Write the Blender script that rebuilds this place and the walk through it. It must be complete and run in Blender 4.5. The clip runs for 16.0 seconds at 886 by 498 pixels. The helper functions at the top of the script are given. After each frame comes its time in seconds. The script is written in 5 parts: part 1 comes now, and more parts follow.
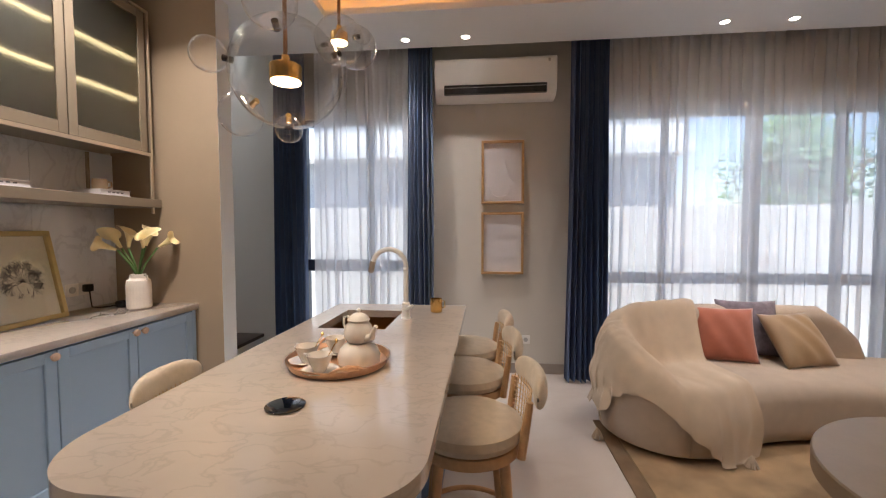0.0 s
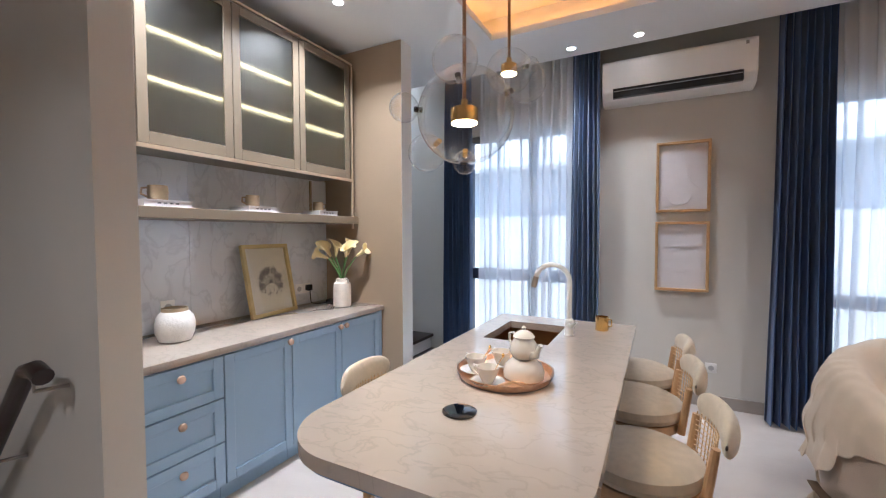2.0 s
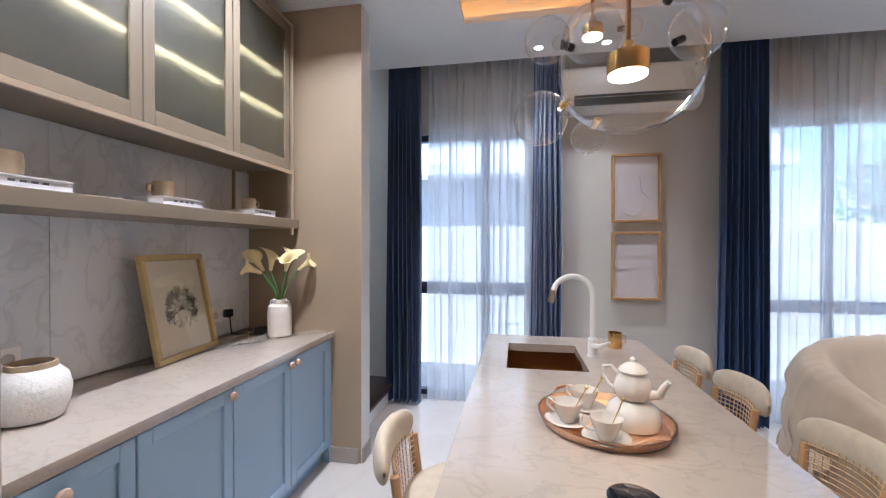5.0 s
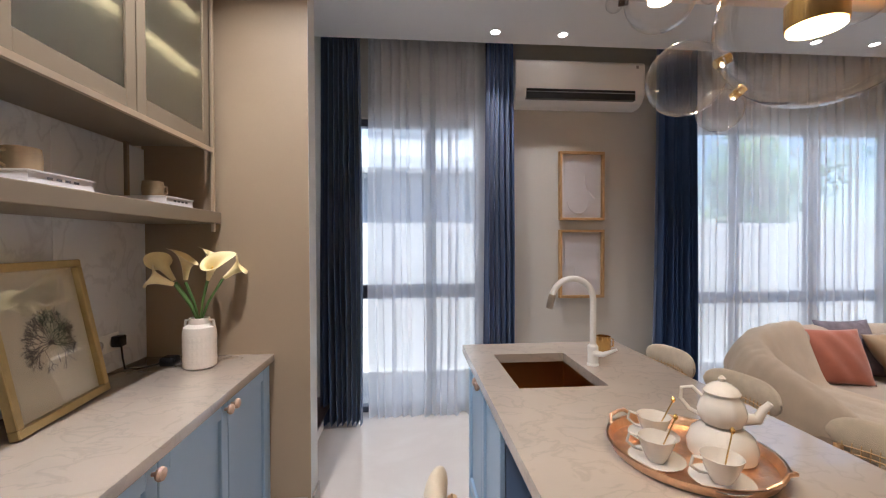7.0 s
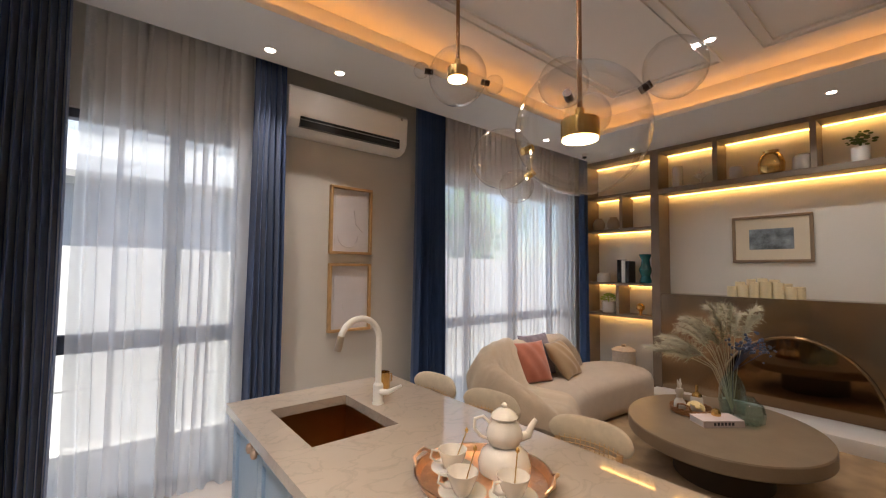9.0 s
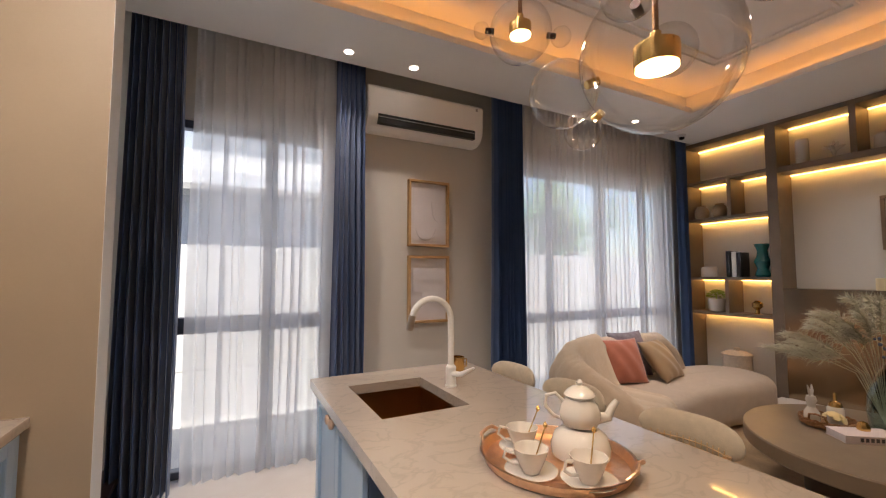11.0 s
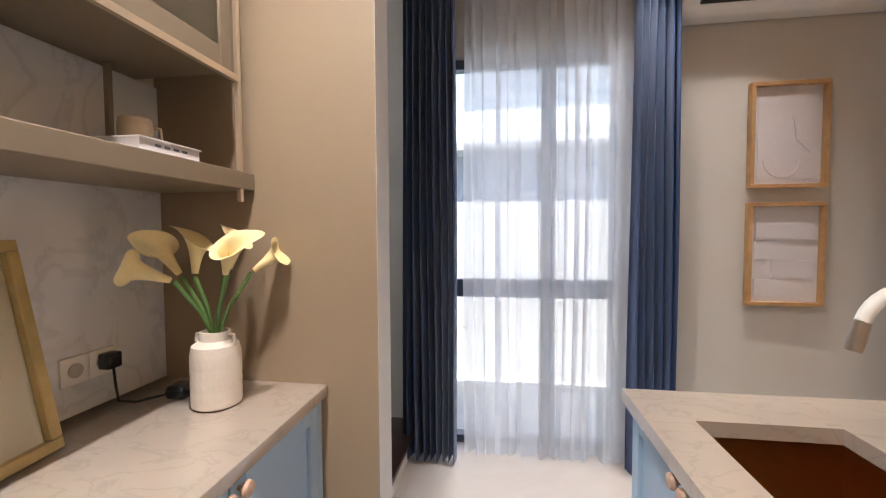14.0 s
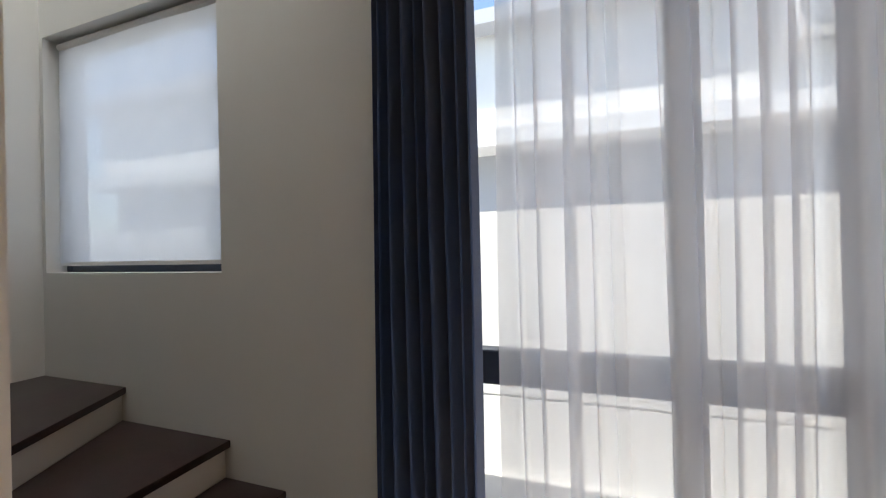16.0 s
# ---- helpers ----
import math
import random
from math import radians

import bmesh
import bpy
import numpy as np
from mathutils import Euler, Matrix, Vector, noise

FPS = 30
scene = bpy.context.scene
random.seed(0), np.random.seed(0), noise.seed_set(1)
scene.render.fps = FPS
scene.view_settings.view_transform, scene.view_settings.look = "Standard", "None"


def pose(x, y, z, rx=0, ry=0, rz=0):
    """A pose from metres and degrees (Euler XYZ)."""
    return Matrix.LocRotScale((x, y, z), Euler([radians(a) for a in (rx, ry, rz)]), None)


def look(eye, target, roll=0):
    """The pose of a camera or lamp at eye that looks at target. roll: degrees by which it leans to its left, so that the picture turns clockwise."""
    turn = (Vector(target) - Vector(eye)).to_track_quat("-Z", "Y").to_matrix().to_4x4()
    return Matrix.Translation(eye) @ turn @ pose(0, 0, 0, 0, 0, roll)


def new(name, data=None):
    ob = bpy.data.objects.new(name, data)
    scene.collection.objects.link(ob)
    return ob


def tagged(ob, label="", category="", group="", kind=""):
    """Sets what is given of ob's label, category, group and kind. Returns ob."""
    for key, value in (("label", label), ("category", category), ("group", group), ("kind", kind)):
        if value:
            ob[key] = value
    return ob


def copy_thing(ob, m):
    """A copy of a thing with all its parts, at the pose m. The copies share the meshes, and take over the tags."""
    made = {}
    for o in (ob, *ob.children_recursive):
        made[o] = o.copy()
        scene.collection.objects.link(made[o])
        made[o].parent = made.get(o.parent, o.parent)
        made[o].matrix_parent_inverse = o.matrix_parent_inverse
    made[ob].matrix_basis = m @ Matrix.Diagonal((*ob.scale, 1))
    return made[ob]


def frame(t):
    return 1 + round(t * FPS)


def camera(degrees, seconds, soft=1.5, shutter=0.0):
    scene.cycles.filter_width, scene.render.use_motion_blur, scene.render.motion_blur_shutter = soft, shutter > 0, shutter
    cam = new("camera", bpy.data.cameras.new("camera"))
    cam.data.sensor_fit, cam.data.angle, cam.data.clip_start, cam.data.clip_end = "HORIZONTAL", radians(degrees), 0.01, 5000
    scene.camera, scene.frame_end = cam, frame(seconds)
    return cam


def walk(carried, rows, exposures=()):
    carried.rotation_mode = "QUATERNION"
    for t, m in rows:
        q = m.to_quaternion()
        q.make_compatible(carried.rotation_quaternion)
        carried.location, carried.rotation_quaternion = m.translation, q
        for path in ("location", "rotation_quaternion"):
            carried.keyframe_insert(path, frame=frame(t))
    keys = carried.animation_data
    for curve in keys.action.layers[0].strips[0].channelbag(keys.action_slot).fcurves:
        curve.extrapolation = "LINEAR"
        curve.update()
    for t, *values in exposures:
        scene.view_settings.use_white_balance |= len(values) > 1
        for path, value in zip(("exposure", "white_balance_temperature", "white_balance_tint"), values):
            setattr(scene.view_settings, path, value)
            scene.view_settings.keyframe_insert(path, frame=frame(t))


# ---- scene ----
cam = camera(94.7, 16.0, 1.2)
PATH = [
    (0, (-0.028, 0.023, 1.394), (-0.231, 2.01, 1.3), -0.1),
    (0.5, (0.065, -0.028, 1.423), (-0.597, 1.857, 1.333), -0.2),
    (1, (0.083, -0.063, 1.428), (-0.794, 1.733, 1.355), -0.1),
    (1.5, (0.009, -0.082, 1.443), (-0.922, 1.687, 1.371), -0.0),
    (2, (-0.039, -0.051, 1.465), (-0.97, 1.717, 1.39), -0.2),
    (2.5, (-0.166, 0.04, 1.438), (-1.057, 1.83, 1.379), -0.2),
    (3, (-0.311, 0.114, 1.447), (-1.142, 1.933, 1.404), -0.2),
    (3.5, (-0.484, 0.127, 1.46), (-1.236, 1.979, 1.43), -0.1),
    (4, (-0.617, 0.133, 1.456), (-1.263, 2.026, 1.445), -0.2),
    (4.2, (-0.655, 0.15, 1.451), (-1.242, 2.062, 1.443), -0.1),
    (6.5, (-1.292, 0.346, 1.431), (-1.276, 2.345, 1.403), -0.2),
    (7, (-1.351, 0.526, 1.45), (-1.189, 2.519, 1.42), -0.2),
    (7.5, (-1.419, 0.623, 1.474), (-0.952, 2.568, 1.467), -0.2),
    (8, (-1.45, 0.643, 1.484), (-0.56, 2.434, 1.5), -0.5),
    (8.5, (-1.498, 0.641, 1.509), (-0.313, 2.251, 1.582), 0.3),
    (8.7, (-1.507, 0.644, 1.513), (-0.246, 2.193, 1.615), 0.5),
    (10.8, (-1.436, 0.7, 1.408), (-0.385, 2.397, 1.534), 0.3),
    (11, (-1.415, 0.665, 1.393), (-0.503, 2.441, 1.518), -0.0),
    (11.5, (-1.35, 0.549, 1.4), (-0.801, 2.47, 1.481), -0.0),
    (12, (-1.303, 0.502, 1.413), (-1.155, 2.496, 1.421), -0.2),
    (12.5, (-1.273, 0.543, 1.393), (-1.407, 2.538, 1.335), -0.4),
    (13, (-1.308, 0.79, 1.388), (-1.601, 2.767, 1.307), -0.3),
    (13.5, (-1.384, 1.079, 1.404), (-1.69, 3.053, 1.319), -0.4),
    (14, (-1.46, 1.389, 1.407), (-1.745, 3.367, 1.319), -0.3),
    (14.5, (-1.523, 1.775, 1.418), (-1.744, 3.762, 1.349), -0.2),
    (15, (-1.548, 2.081, 1.436), (-1.791, 4.066, 1.379), -0.4),
    (15.2, (-1.548, 2.203, 1.442), (-1.784, 4.188, 1.381), -0.2),
    (15.5, (-1.565, 2.44, 1.438), (-1.745, 4.432, 1.407), -0.1),
    (15.8, (-1.43, 2.58, 1.433), (-1.966, 4.507, 1.448), -0.8),
    (16, (-1.422, 2.692, 1.433), (-2.117, 4.567, 1.44), -1.3),
]
EXPOSURES = [(0, 1.6, 6100, 13), (1.5, 1.95, 5400, 9), (3.5, 2.05, 5000, 9), (7, 1.55, 5700, 11), (8.7, 1.45, 6400, 12), (12, 1.45, 6600, 16), (13.5, 1.9, 5900, 12), (14.5, 1.85, 6400, 13), (15.2, 1.75, 6500, 12), (16, 1.42, 6500, 11)]
SPOTW, LEDW, COVEW, BULBW, CABW = 2.2, 5, 2.4, 5, 1.5
walk(cam, [(t, look(eye, target, roll)) for t, eye, target, roll in PATH], EXPOSURES)

# ---- world, sun ----
world = bpy.data.worlds.new("world")
scene.world = world
world.use_nodes = True
wn = world.node_tree
sky = wn.nodes.new("ShaderNodeTexSky")
sky.sky_type, sky.sun_disc = "NISHITA", False
sky.sun_elevation, sky.sun_rotation = radians(71.5), radians(168)
wn.links.new(sky.outputs[0], wn.nodes["Background"].inputs[0])
wn.nodes["Background"].inputs[1].default_value = 0.15
sun = new("sun", bpy.data.lights.new("sun", "SUN"))
sun.data.energy, sun.data.angle, sun.data.color = 5.0, radians(0.5), (1, 0.96, 0.9)
sun.matrix_world = look((0.3, -1.4, 4.3), (0, 0, 0))

# fill lamp brightening the stairwell, hung in an added, unseen roof opening
skylight = new("stair_fill_lamp", bpy.data.lights.new("stair_fill_lamp", "AREA"))
skylight.data.shape, skylight.data.size, skylight.data.size_y, skylight.data.energy, skylight.data.color = "RECTANGLE", 1.6, 1.0, 15.0, (0.95, 0.98, 1)
skylight.matrix_basis = pose(-3.35, 3.44, 5.68)

# ---- materials ----
MATS = {}


def mat(name, color, rough=0.6, metal=0.0, vary=0.08, scale=8.0, bump=0.0, fine=120.0, sheen=0.0, coat=0.0, emit=None, power=0.0):
    """A plain painted, woven or metal surface: colour drifting at two scales, fine relief."""
    if name in MATS:
        return MATS[name]
    m = MATS[name] = bpy.data.materials.new(name)
    m.use_nodes = True
    nt = m.node_tree
    b = nt.nodes["Principled BSDF"]
    b.inputs["Roughness"].default_value, b.inputs["Metallic"].default_value = rough, metal
    b.inputs["Sheen Weight"].default_value, b.inputs["Coat Weight"].default_value = sheen, coat
    co = nt.nodes.new("ShaderNodeTexCoord")
    n1, n2 = nt.nodes.new("ShaderNodeTexNoise"), nt.nodes.new("ShaderNodeTexNoise")
    for n, sc in ((n1, scale), (n2, fine)):
        n.inputs["Scale"].default_value, n.inputs["Detail"].default_value = sc, 4
        nt.links.new(co.outputs["Object"], n.inputs["Vector"])
    mixf = nt.nodes.new("ShaderNodeMath")
    mixf.operation = "MULTIPLY_ADD"
    mixf.inputs[1].default_value = 0.35
    nt.links.new(n2.outputs[0], mixf.inputs[0])
    nt.links.new(n1.outputs[0], mixf.inputs[2])
    ramp = nt.nodes.new("ShaderNodeValToRGB")
    ramp.color_ramp.elements[0].position, ramp.color_ramp.elements[1].position = 0.4, 0.95
    ramp.color_ramp.elements[0].color = (*[max(0, c * (1 - vary)) for c in color], 1)
    ramp.color_ramp.elements[1].color = (*[min(1, c * (1 + vary)) for c in color], 1)
    nt.links.new(mixf.outputs[0], ramp.inputs[0])
    nt.links.new(ramp.outputs[0], b.inputs["Base Color"])
    if bump:
        bp = nt.nodes.new("ShaderNodeBump")
        bp.inputs["Strength"].default_value, bp.inputs["Distance"].default_value = bump, 0.004
        nt.links.new(n2.outputs[0], bp.inputs["Height"])
        nt.links.new(bp.outputs[0], b.inputs["Normal"])
    if emit:
        b.inputs["Emission Color"].default_value, b.inputs["Emission Strength"].default_value = (*emit, 1), power
    return m


def marble(name, base, vein, rough, scale, amount=0.6, ior=1.5, width=0.1, cloudy=0.6):
    if name in MATS:
        return MATS[name]
    m = MATS[name] = bpy.data.materials.new(name)
    m.use_nodes = True
    nt = m.node_tree
    b = nt.nodes["Principled BSDF"]
    b.inputs["Roughness"].default_value, b.inputs["IOR"].default_value = rough, ior
    co = nt.nodes.new("ShaderNodeTexCoord")
    warp, n, cloud = (nt.nodes.new("ShaderNodeTexNoise") for _ in range(3))
    warp.inputs["Scale"].default_value, warp.inputs["Detail"].default_value = scale * 0.7, 5
    n.inputs["Scale"].default_value, n.inputs["Detail"].default_value, n.inputs["Distortion"].default_value = scale, 7, 0.6
    cloud.inputs["Scale"].default_value, cloud.inputs["Detail"].default_value = scale * 0.5, 6
    mp = nt.nodes.new("ShaderNodeMapping")
    mp.inputs["Rotation"].default_value, mp.inputs["Scale"].default_value = (0.5, 0.3, 0.7), (1, 1.5, 1)
    nt.links.new(co.outputs["Object"], mp.inputs[0])
    for x in (warp, n, cloud):
        nt.links.new(mp.outputs[0], x.inputs["Vector"])
    sub, ab = nt.nodes.new("ShaderNodeMath"), nt.nodes.new("ShaderNodeMath")
    sub.operation, ab.operation = "SUBTRACT", "ABSOLUTE"
    sub.inputs[1].default_value = 0.5
    nt.links.new(n.outputs[0], sub.inputs[0])
    nt.links.new(sub.outputs[0], ab.inputs[0])
    ramp = nt.nodes.new("ShaderNodeValToRGB")
    e = ramp.color_ramp.elements
    e[0].position, e[0].color = 0.0, (*vein, 1)
    e[1].position, e[1].color = width, (*base, 1)
    nt.links.new(ab.outputs[0], ramp.inputs[0])
    r2 = nt.nodes.new("ShaderNodeValToRGB")
    r2.color_ramp.elements[0].position, r2.color_ramp.elements[1].position = 0.35, 0.7
    r2.color_ramp.elements[0].color = (*[v * cloudy + a * (1 - cloudy) for v, a in zip(vein, base)], 1)
    r2.color_ramp.elements[1].color = (*base, 1)
    nt.links.new(cloud.outputs[0], r2.inputs[0])
    mx = nt.nodes.new("ShaderNodeMix")
    mx.data_type = "RGBA"
    mx.inputs[0].default_value = amount
    nt.links.new(r2.outputs[0], mx.inputs[6])
    nt.links.new(ramp.outputs[0], mx.inputs[7])
    nt.links.new(mx.outputs[2], b.inputs["Base Color"])
    return m


def glass(name, color=(1, 1, 1), rough=0.0, ior=1.45, clear=0.0):
    """Glass; clear is the share that lets light straight through, for thin panes and bubbles."""
    if name in MATS:
        return MATS[name]
    m = MATS[name] = bpy.data.materials.new(name)
    m.use_nodes = True
    nt = m.node_tree
    b = nt.nodes["Principled BSDF"]
    b.inputs["Base Color"].default_value = (*color, 1)
    b.inputs["Roughness"].default_value, b.inputs["IOR"].default_value = rough, ior
    b.inputs["Transmission Weight"].default_value = 1
    if clear:
        tr, mx = nt.nodes.new("ShaderNodeBsdfTransparent"), nt.nodes.new("ShaderNodeMixShader")
        gl, fr, pw = nt.nodes.new("ShaderNodeBsdfGlossy"), nt.nodes.new("ShaderNodeLayerWeight"), nt.nodes.new("ShaderNodeMath")
        gl.inputs["Roughness"].default_value, fr.inputs["Blend"].default_value = rough, 0.5
        pw.operation, pw.inputs[1].default_value = "POWER", 2.3
        ad = nt.nodes.new("ShaderNodeMath")
        ad.operation, ad.inputs[1].default_value, ad.inputs[2].default_value = "MULTIPLY_ADD", clear, 0.045
        tr.inputs[0].default_value = (*color, 1)
        nt.links.new(fr.outputs["Facing"], pw.inputs[0])
        nt.links.new(pw.outputs[0], ad.inputs[0])
        nt.links.new(ad.outputs[0], mx.inputs[0])
        nt.links.new(tr.outputs[0], mx.inputs[1])
        nt.links.new(gl.outputs[0], mx.inputs[2])
        nt.links.new(mx.outputs[0], nt.nodes["Material Output"].inputs[0])
    return m


def sheer(name, color, open_share, weave=900.0):
    """Thin voile: partly open weave, partly translucent thread."""
    m = MATS[name] = bpy.data.materials.new(name)
    m.use_nodes = True
    nt = m.node_tree
    df, tl, tr = (nt.nodes.new("ShaderNodeBsdf" + k) for k in ("Diffuse", "Translucent", "Transparent"))
    df.inputs[0].default_value = tl.inputs[0].default_value = (*color, 1)
    a, c = nt.nodes.new("ShaderNodeMixShader"), nt.nodes.new("ShaderNodeMixShader")
    a.inputs[0].default_value = 0.68
    nt.links.new(df.outputs[0], a.inputs[1])
    nt.links.new(tl.outputs[0], a.inputs[2])
    no = nt.nodes.new("ShaderNodeTexNoise")
    no.inputs["Scale"].default_value = 3.0
    mr = nt.nodes.new("ShaderNodeMapRange")
    mr.inputs[3].default_value, mr.inputs[4].default_value = open_share - 0.06, open_share + 0.06
    co = nt.nodes.new("ShaderNodeTexCoord")
    nt.links.new(co.outputs["Object"], no.inputs["Vector"])
    nt.links.new(no.outputs[0], mr.inputs[0])
    nt.links.new(mr.outputs[0], c.inputs[0])
    nt.links.new(a.outputs[0], c.inputs[1])
    nt.links.new(tr.outputs[0], c.inputs[2])
    nt.links.new(c.outputs[0], nt.nodes["Material Output"].inputs[0])
    return m


WALL = mat("warm_wall_paint", (0.6, 0.565, 0.51), 0.7, vary=0.03, scale=2, bump=0.05)
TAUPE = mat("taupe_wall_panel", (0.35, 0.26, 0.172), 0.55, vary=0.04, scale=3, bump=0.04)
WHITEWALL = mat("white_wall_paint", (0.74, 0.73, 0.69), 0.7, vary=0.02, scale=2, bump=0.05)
CEIL = mat("ceiling_paint", (0.8, 0.8, 0.79), 0.8, vary=0.015, scale=2)
FLOOR = marble("polished_floor", (0.66, 0.6, 0.55), (0.56, 0.49, 0.44), 0.09, 1.4, 0.25)
MARBLE = marble("white_marble", (0.48, 0.4, 0.335), (0.34, 0.295, 0.255), 0.03, 7.0, 0.4, 2.2, 0.03, 0.5)
SPLASH = marble("grey_marble", (0.82, 0.84, 0.87), (0.56, 0.57, 0.6), 0.03, 4.5, 0.4, 1.8, 0.04, 0.6)
BLUE = mat("pale_blue_lacquer", (0.37, 0.51, 0.68), 0.36, vary=0.02, scale=3)
# darker copy of the blue lacquer: shade of gaps and undersides in its colour
BLUED = mat("shaded_blue_lacquer", (0.15, 0.22, 0.36), 0.45, vary=0.02)
TAN = mat("taupe_lacquer", (0.22, 0.172, 0.118), 0.4, vary=0.04, scale=4)
BRASSY = mat("champagne_trim", (0.62, 0.5, 0.36), 0.3, 0.6, vary=0.04)
GOLD = mat("brushed_brass", (0.72, 0.47, 0.17), 0.25, 1.0, vary=0.08, fine=300)
COPPER = mat("rose_copper", (0.96, 0.6, 0.38), 0.33, 1.0, vary=0.12, scale=30, bump=1.0, fine=60)
SINK = mat("bronze_sink", (0.36, 0.19, 0.075), 0.3, 1.0, vary=0.1)
CERAMIC = mat("white_glaze", (0.68, 0.63, 0.57), 0.15, vary=0.03, coat=0.3)
MATTEWHITE = mat("matte_white", (0.8, 0.78, 0.75), 0.45, vary=0.02)
PLASTIC = mat("white_plastic", (0.82, 0.8, 0.77), 0.3, vary=0.01)
BLACK = mat("black_plastic", (0.012, 0.012, 0.014), 0.25, vary=0.2)
BLACKGLASS = mat("black_gloss", (0.004, 0.005, 0.007), 0.03, vary=0.1, coat=1)
STEEL = mat("dark_steel", (0.35, 0.33, 0.31), 0.3, 1.0)
DARKMETAL = mat("dark_bronze_joint", (0.05, 0.035, 0.03), 0.3, 0.9)
OAK = mat("light_oak", (0.52, 0.31, 0.15), 0.42, vary=0.18, scale=14, bump=0.15, fine=60)
KNOBWOOD = mat("pink_wood_knob", (0.55, 0.37, 0.27), 0.5, vary=0.15, scale=40)
CANE = mat("woven_cane", (0.6, 0.4, 0.2), 0.6, vary=0.2, scale=60)
FABRIC = mat("oat_upholstery", (0.6, 0.5, 0.37), 0.9, vary=0.09, scale=30, bump=0.5, fine=420, sheen=0.2)
BOUCLE = mat("cream_boucle", (0.5, 0.405, 0.315), 0.95, vary=0.08, scale=12, bump=0.8, fine=260, sheen=0.3)
THROW = mat("cream_knit", (0.62, 0.5, 0.365), 0.95, vary=0.07, scale=10, bump=0.8, fine=330, sheen=0.3)
NAVY = mat("navy_velvet", (0.024, 0.066, 0.185), 0.74, vary=0.15, scale=5, bump=0.2, fine=300, sheen=0.35)
FRAMEBLUE = mat("slate_aluminium", (0.07, 0.085, 0.12), 0.4, 0.3, vary=0.05)
OAKFRAME = mat("oak_frame", (0.5, 0.3, 0.13), 0.45, vary=0.15, scale=20, bump=0.1)
GILT = mat("pale_gilt_frame", (0.55, 0.42, 0.19), 0.35, 0.55, vary=0.1, scale=20)
PAPER = mat("off_white_paper", (0.7, 0.66, 0.67), 0.85, vary=0.03, scale=6, bump=0.3, fine=30)
MATBOARD = mat("cream_mat_board", (0.74, 0.66, 0.52), 0.8, vary=0.02)
INK = mat("dark_ink", (0.09, 0.08, 0.09), 0.8, vary=0.4, scale=30)
TREAD = mat("dark_stained_tread", (0.03, 0.015, 0.013), 0.3, vary=0.3, scale=10, bump=0.05, fine=50)
GREEN = mat("plant_stem", (0.1, 0.19, 0.05), 0.5, vary=0.2, scale=30)
LILY = mat("cream_lily_petal", (0.85, 0.7, 0.35), 0.5, vary=0.06, scale=20, sheen=0.2)
YELLOW = mat("yellow_spadix", (0.8, 0.5, 0.05), 0.6)
SHELFWOOD = mat("smoked_wood_veneer", (0.2, 0.155, 0.115), 0.5, vary=0.12, scale=6, bump=0.1, fine=60)
FIREPANEL = mat("bronze_mirror_panel", (0.32, 0.235, 0.15), 0.16, 0.85, vary=0.06, scale=2)
RUG = mat("tan_rug", (0.38, 0.26, 0.14), 0.97, vary=0.35, scale=5, bump=0.8, fine=180, sheen=0.2)
RUGEDGE = mat("rug_border", (0.22, 0.15, 0.09), 0.97, vary=0.2, scale=8, bump=0.6, fine=180)
TABLEWOOD = mat("greige_table", (0.25, 0.19, 0.13), 0.33, vary=0.1, scale=5, fine=70)
LED = mat("warm_led_strip", (1, 0.7, 0.35), 0.5, emit=(1.0, 0.52, 0.13), power=LEDW)
COVE = mat("amber_cove_led", (1, 0.6, 0.25), 0.5, emit=(1.0, 0.4, 0.09), power=COVEW)
BULB = mat("warm_lamp_disc", (1, 0.9, 0.7), 0.5, emit=(1.0, 0.72, 0.38), power=BULBW)
SPOTGLOW = mat("downlight_lens", (1, 0.95, 0.9), 0.5, emit=(1.0, 0.9, 0.78), power=12)
BUBBLE = glass("blown_clear_glass", (0.985, 0.985, 0.985), 0.0, 1.42, clear=0.75)
PANE = glass("window_glass", (0.97, 0.985, 0.985), 0.0, 1.4, clear=0.5)
REEDED = glass("frosted_glass", (0.7, 0.67, 0.52), 0.42)
AQUA = glass("aqua_glass", (0.86, 0.95, 0.95), 0.02, clear=0.55)
SHEER = sheer("white_voile", (0.93, 0.94, 0.97), 0.33)
OPAL = sheer("opal_glass", (0.92, 0.93, 0.95), 0.06)
BLIND = sheer("roller_blind_cloth", (0.95, 0.95, 0.95), 0.12)
RENDERW = mat("rough_white_render", (0.8, 0.79, 0.76), 0.9, vary=0.05, scale=6, bump=1.0, fine=28)
GREYHOUSE = mat("grey_render", (0.42, 0.43, 0.45), 0.8, vary=0.05)
LEAFM = mat("tree_leaf", (0.09, 0.2, 0.05), 0.6, vary=0.4, scale=3)
BARK = mat("tree_bark", (0.15, 0.1, 0.06), 0.9, vary=0.3, bump=0.5)
PAVING = mat("outdoor_paving", (0.4, 0.39, 0.37), 0.8, vary=0.1, scale=3, bump=0.2)
PINK = mat("terracotta_velvet", (0.46, 0.15, 0.09), 0.85, vary=0.15, scale=9, bump=0.2, fine=300, sheen=0.4)
BRONZESATIN = mat("tan_satin", (0.36, 0.24, 0.13), 0.45, vary=0.12, scale=8, sheen=0.3)
LAVENDER = mat("grey_mauve_cloth", (0.2, 0.17, 0.2), 0.9, vary=0.3, scale=25, bump=0.2)
CANDLEWAX = mat("ivory_wax", (0.82, 0.72, 0.48), 0.5, vary=0.03)
TEAL = mat("teal_glaze", (0.02, 0.16, 0.17), 0.2, vary=0.15)
STONEWARE = mat("sand_stoneware", (0.4, 0.3, 0.19), 0.55, vary=0.12, scale=20)
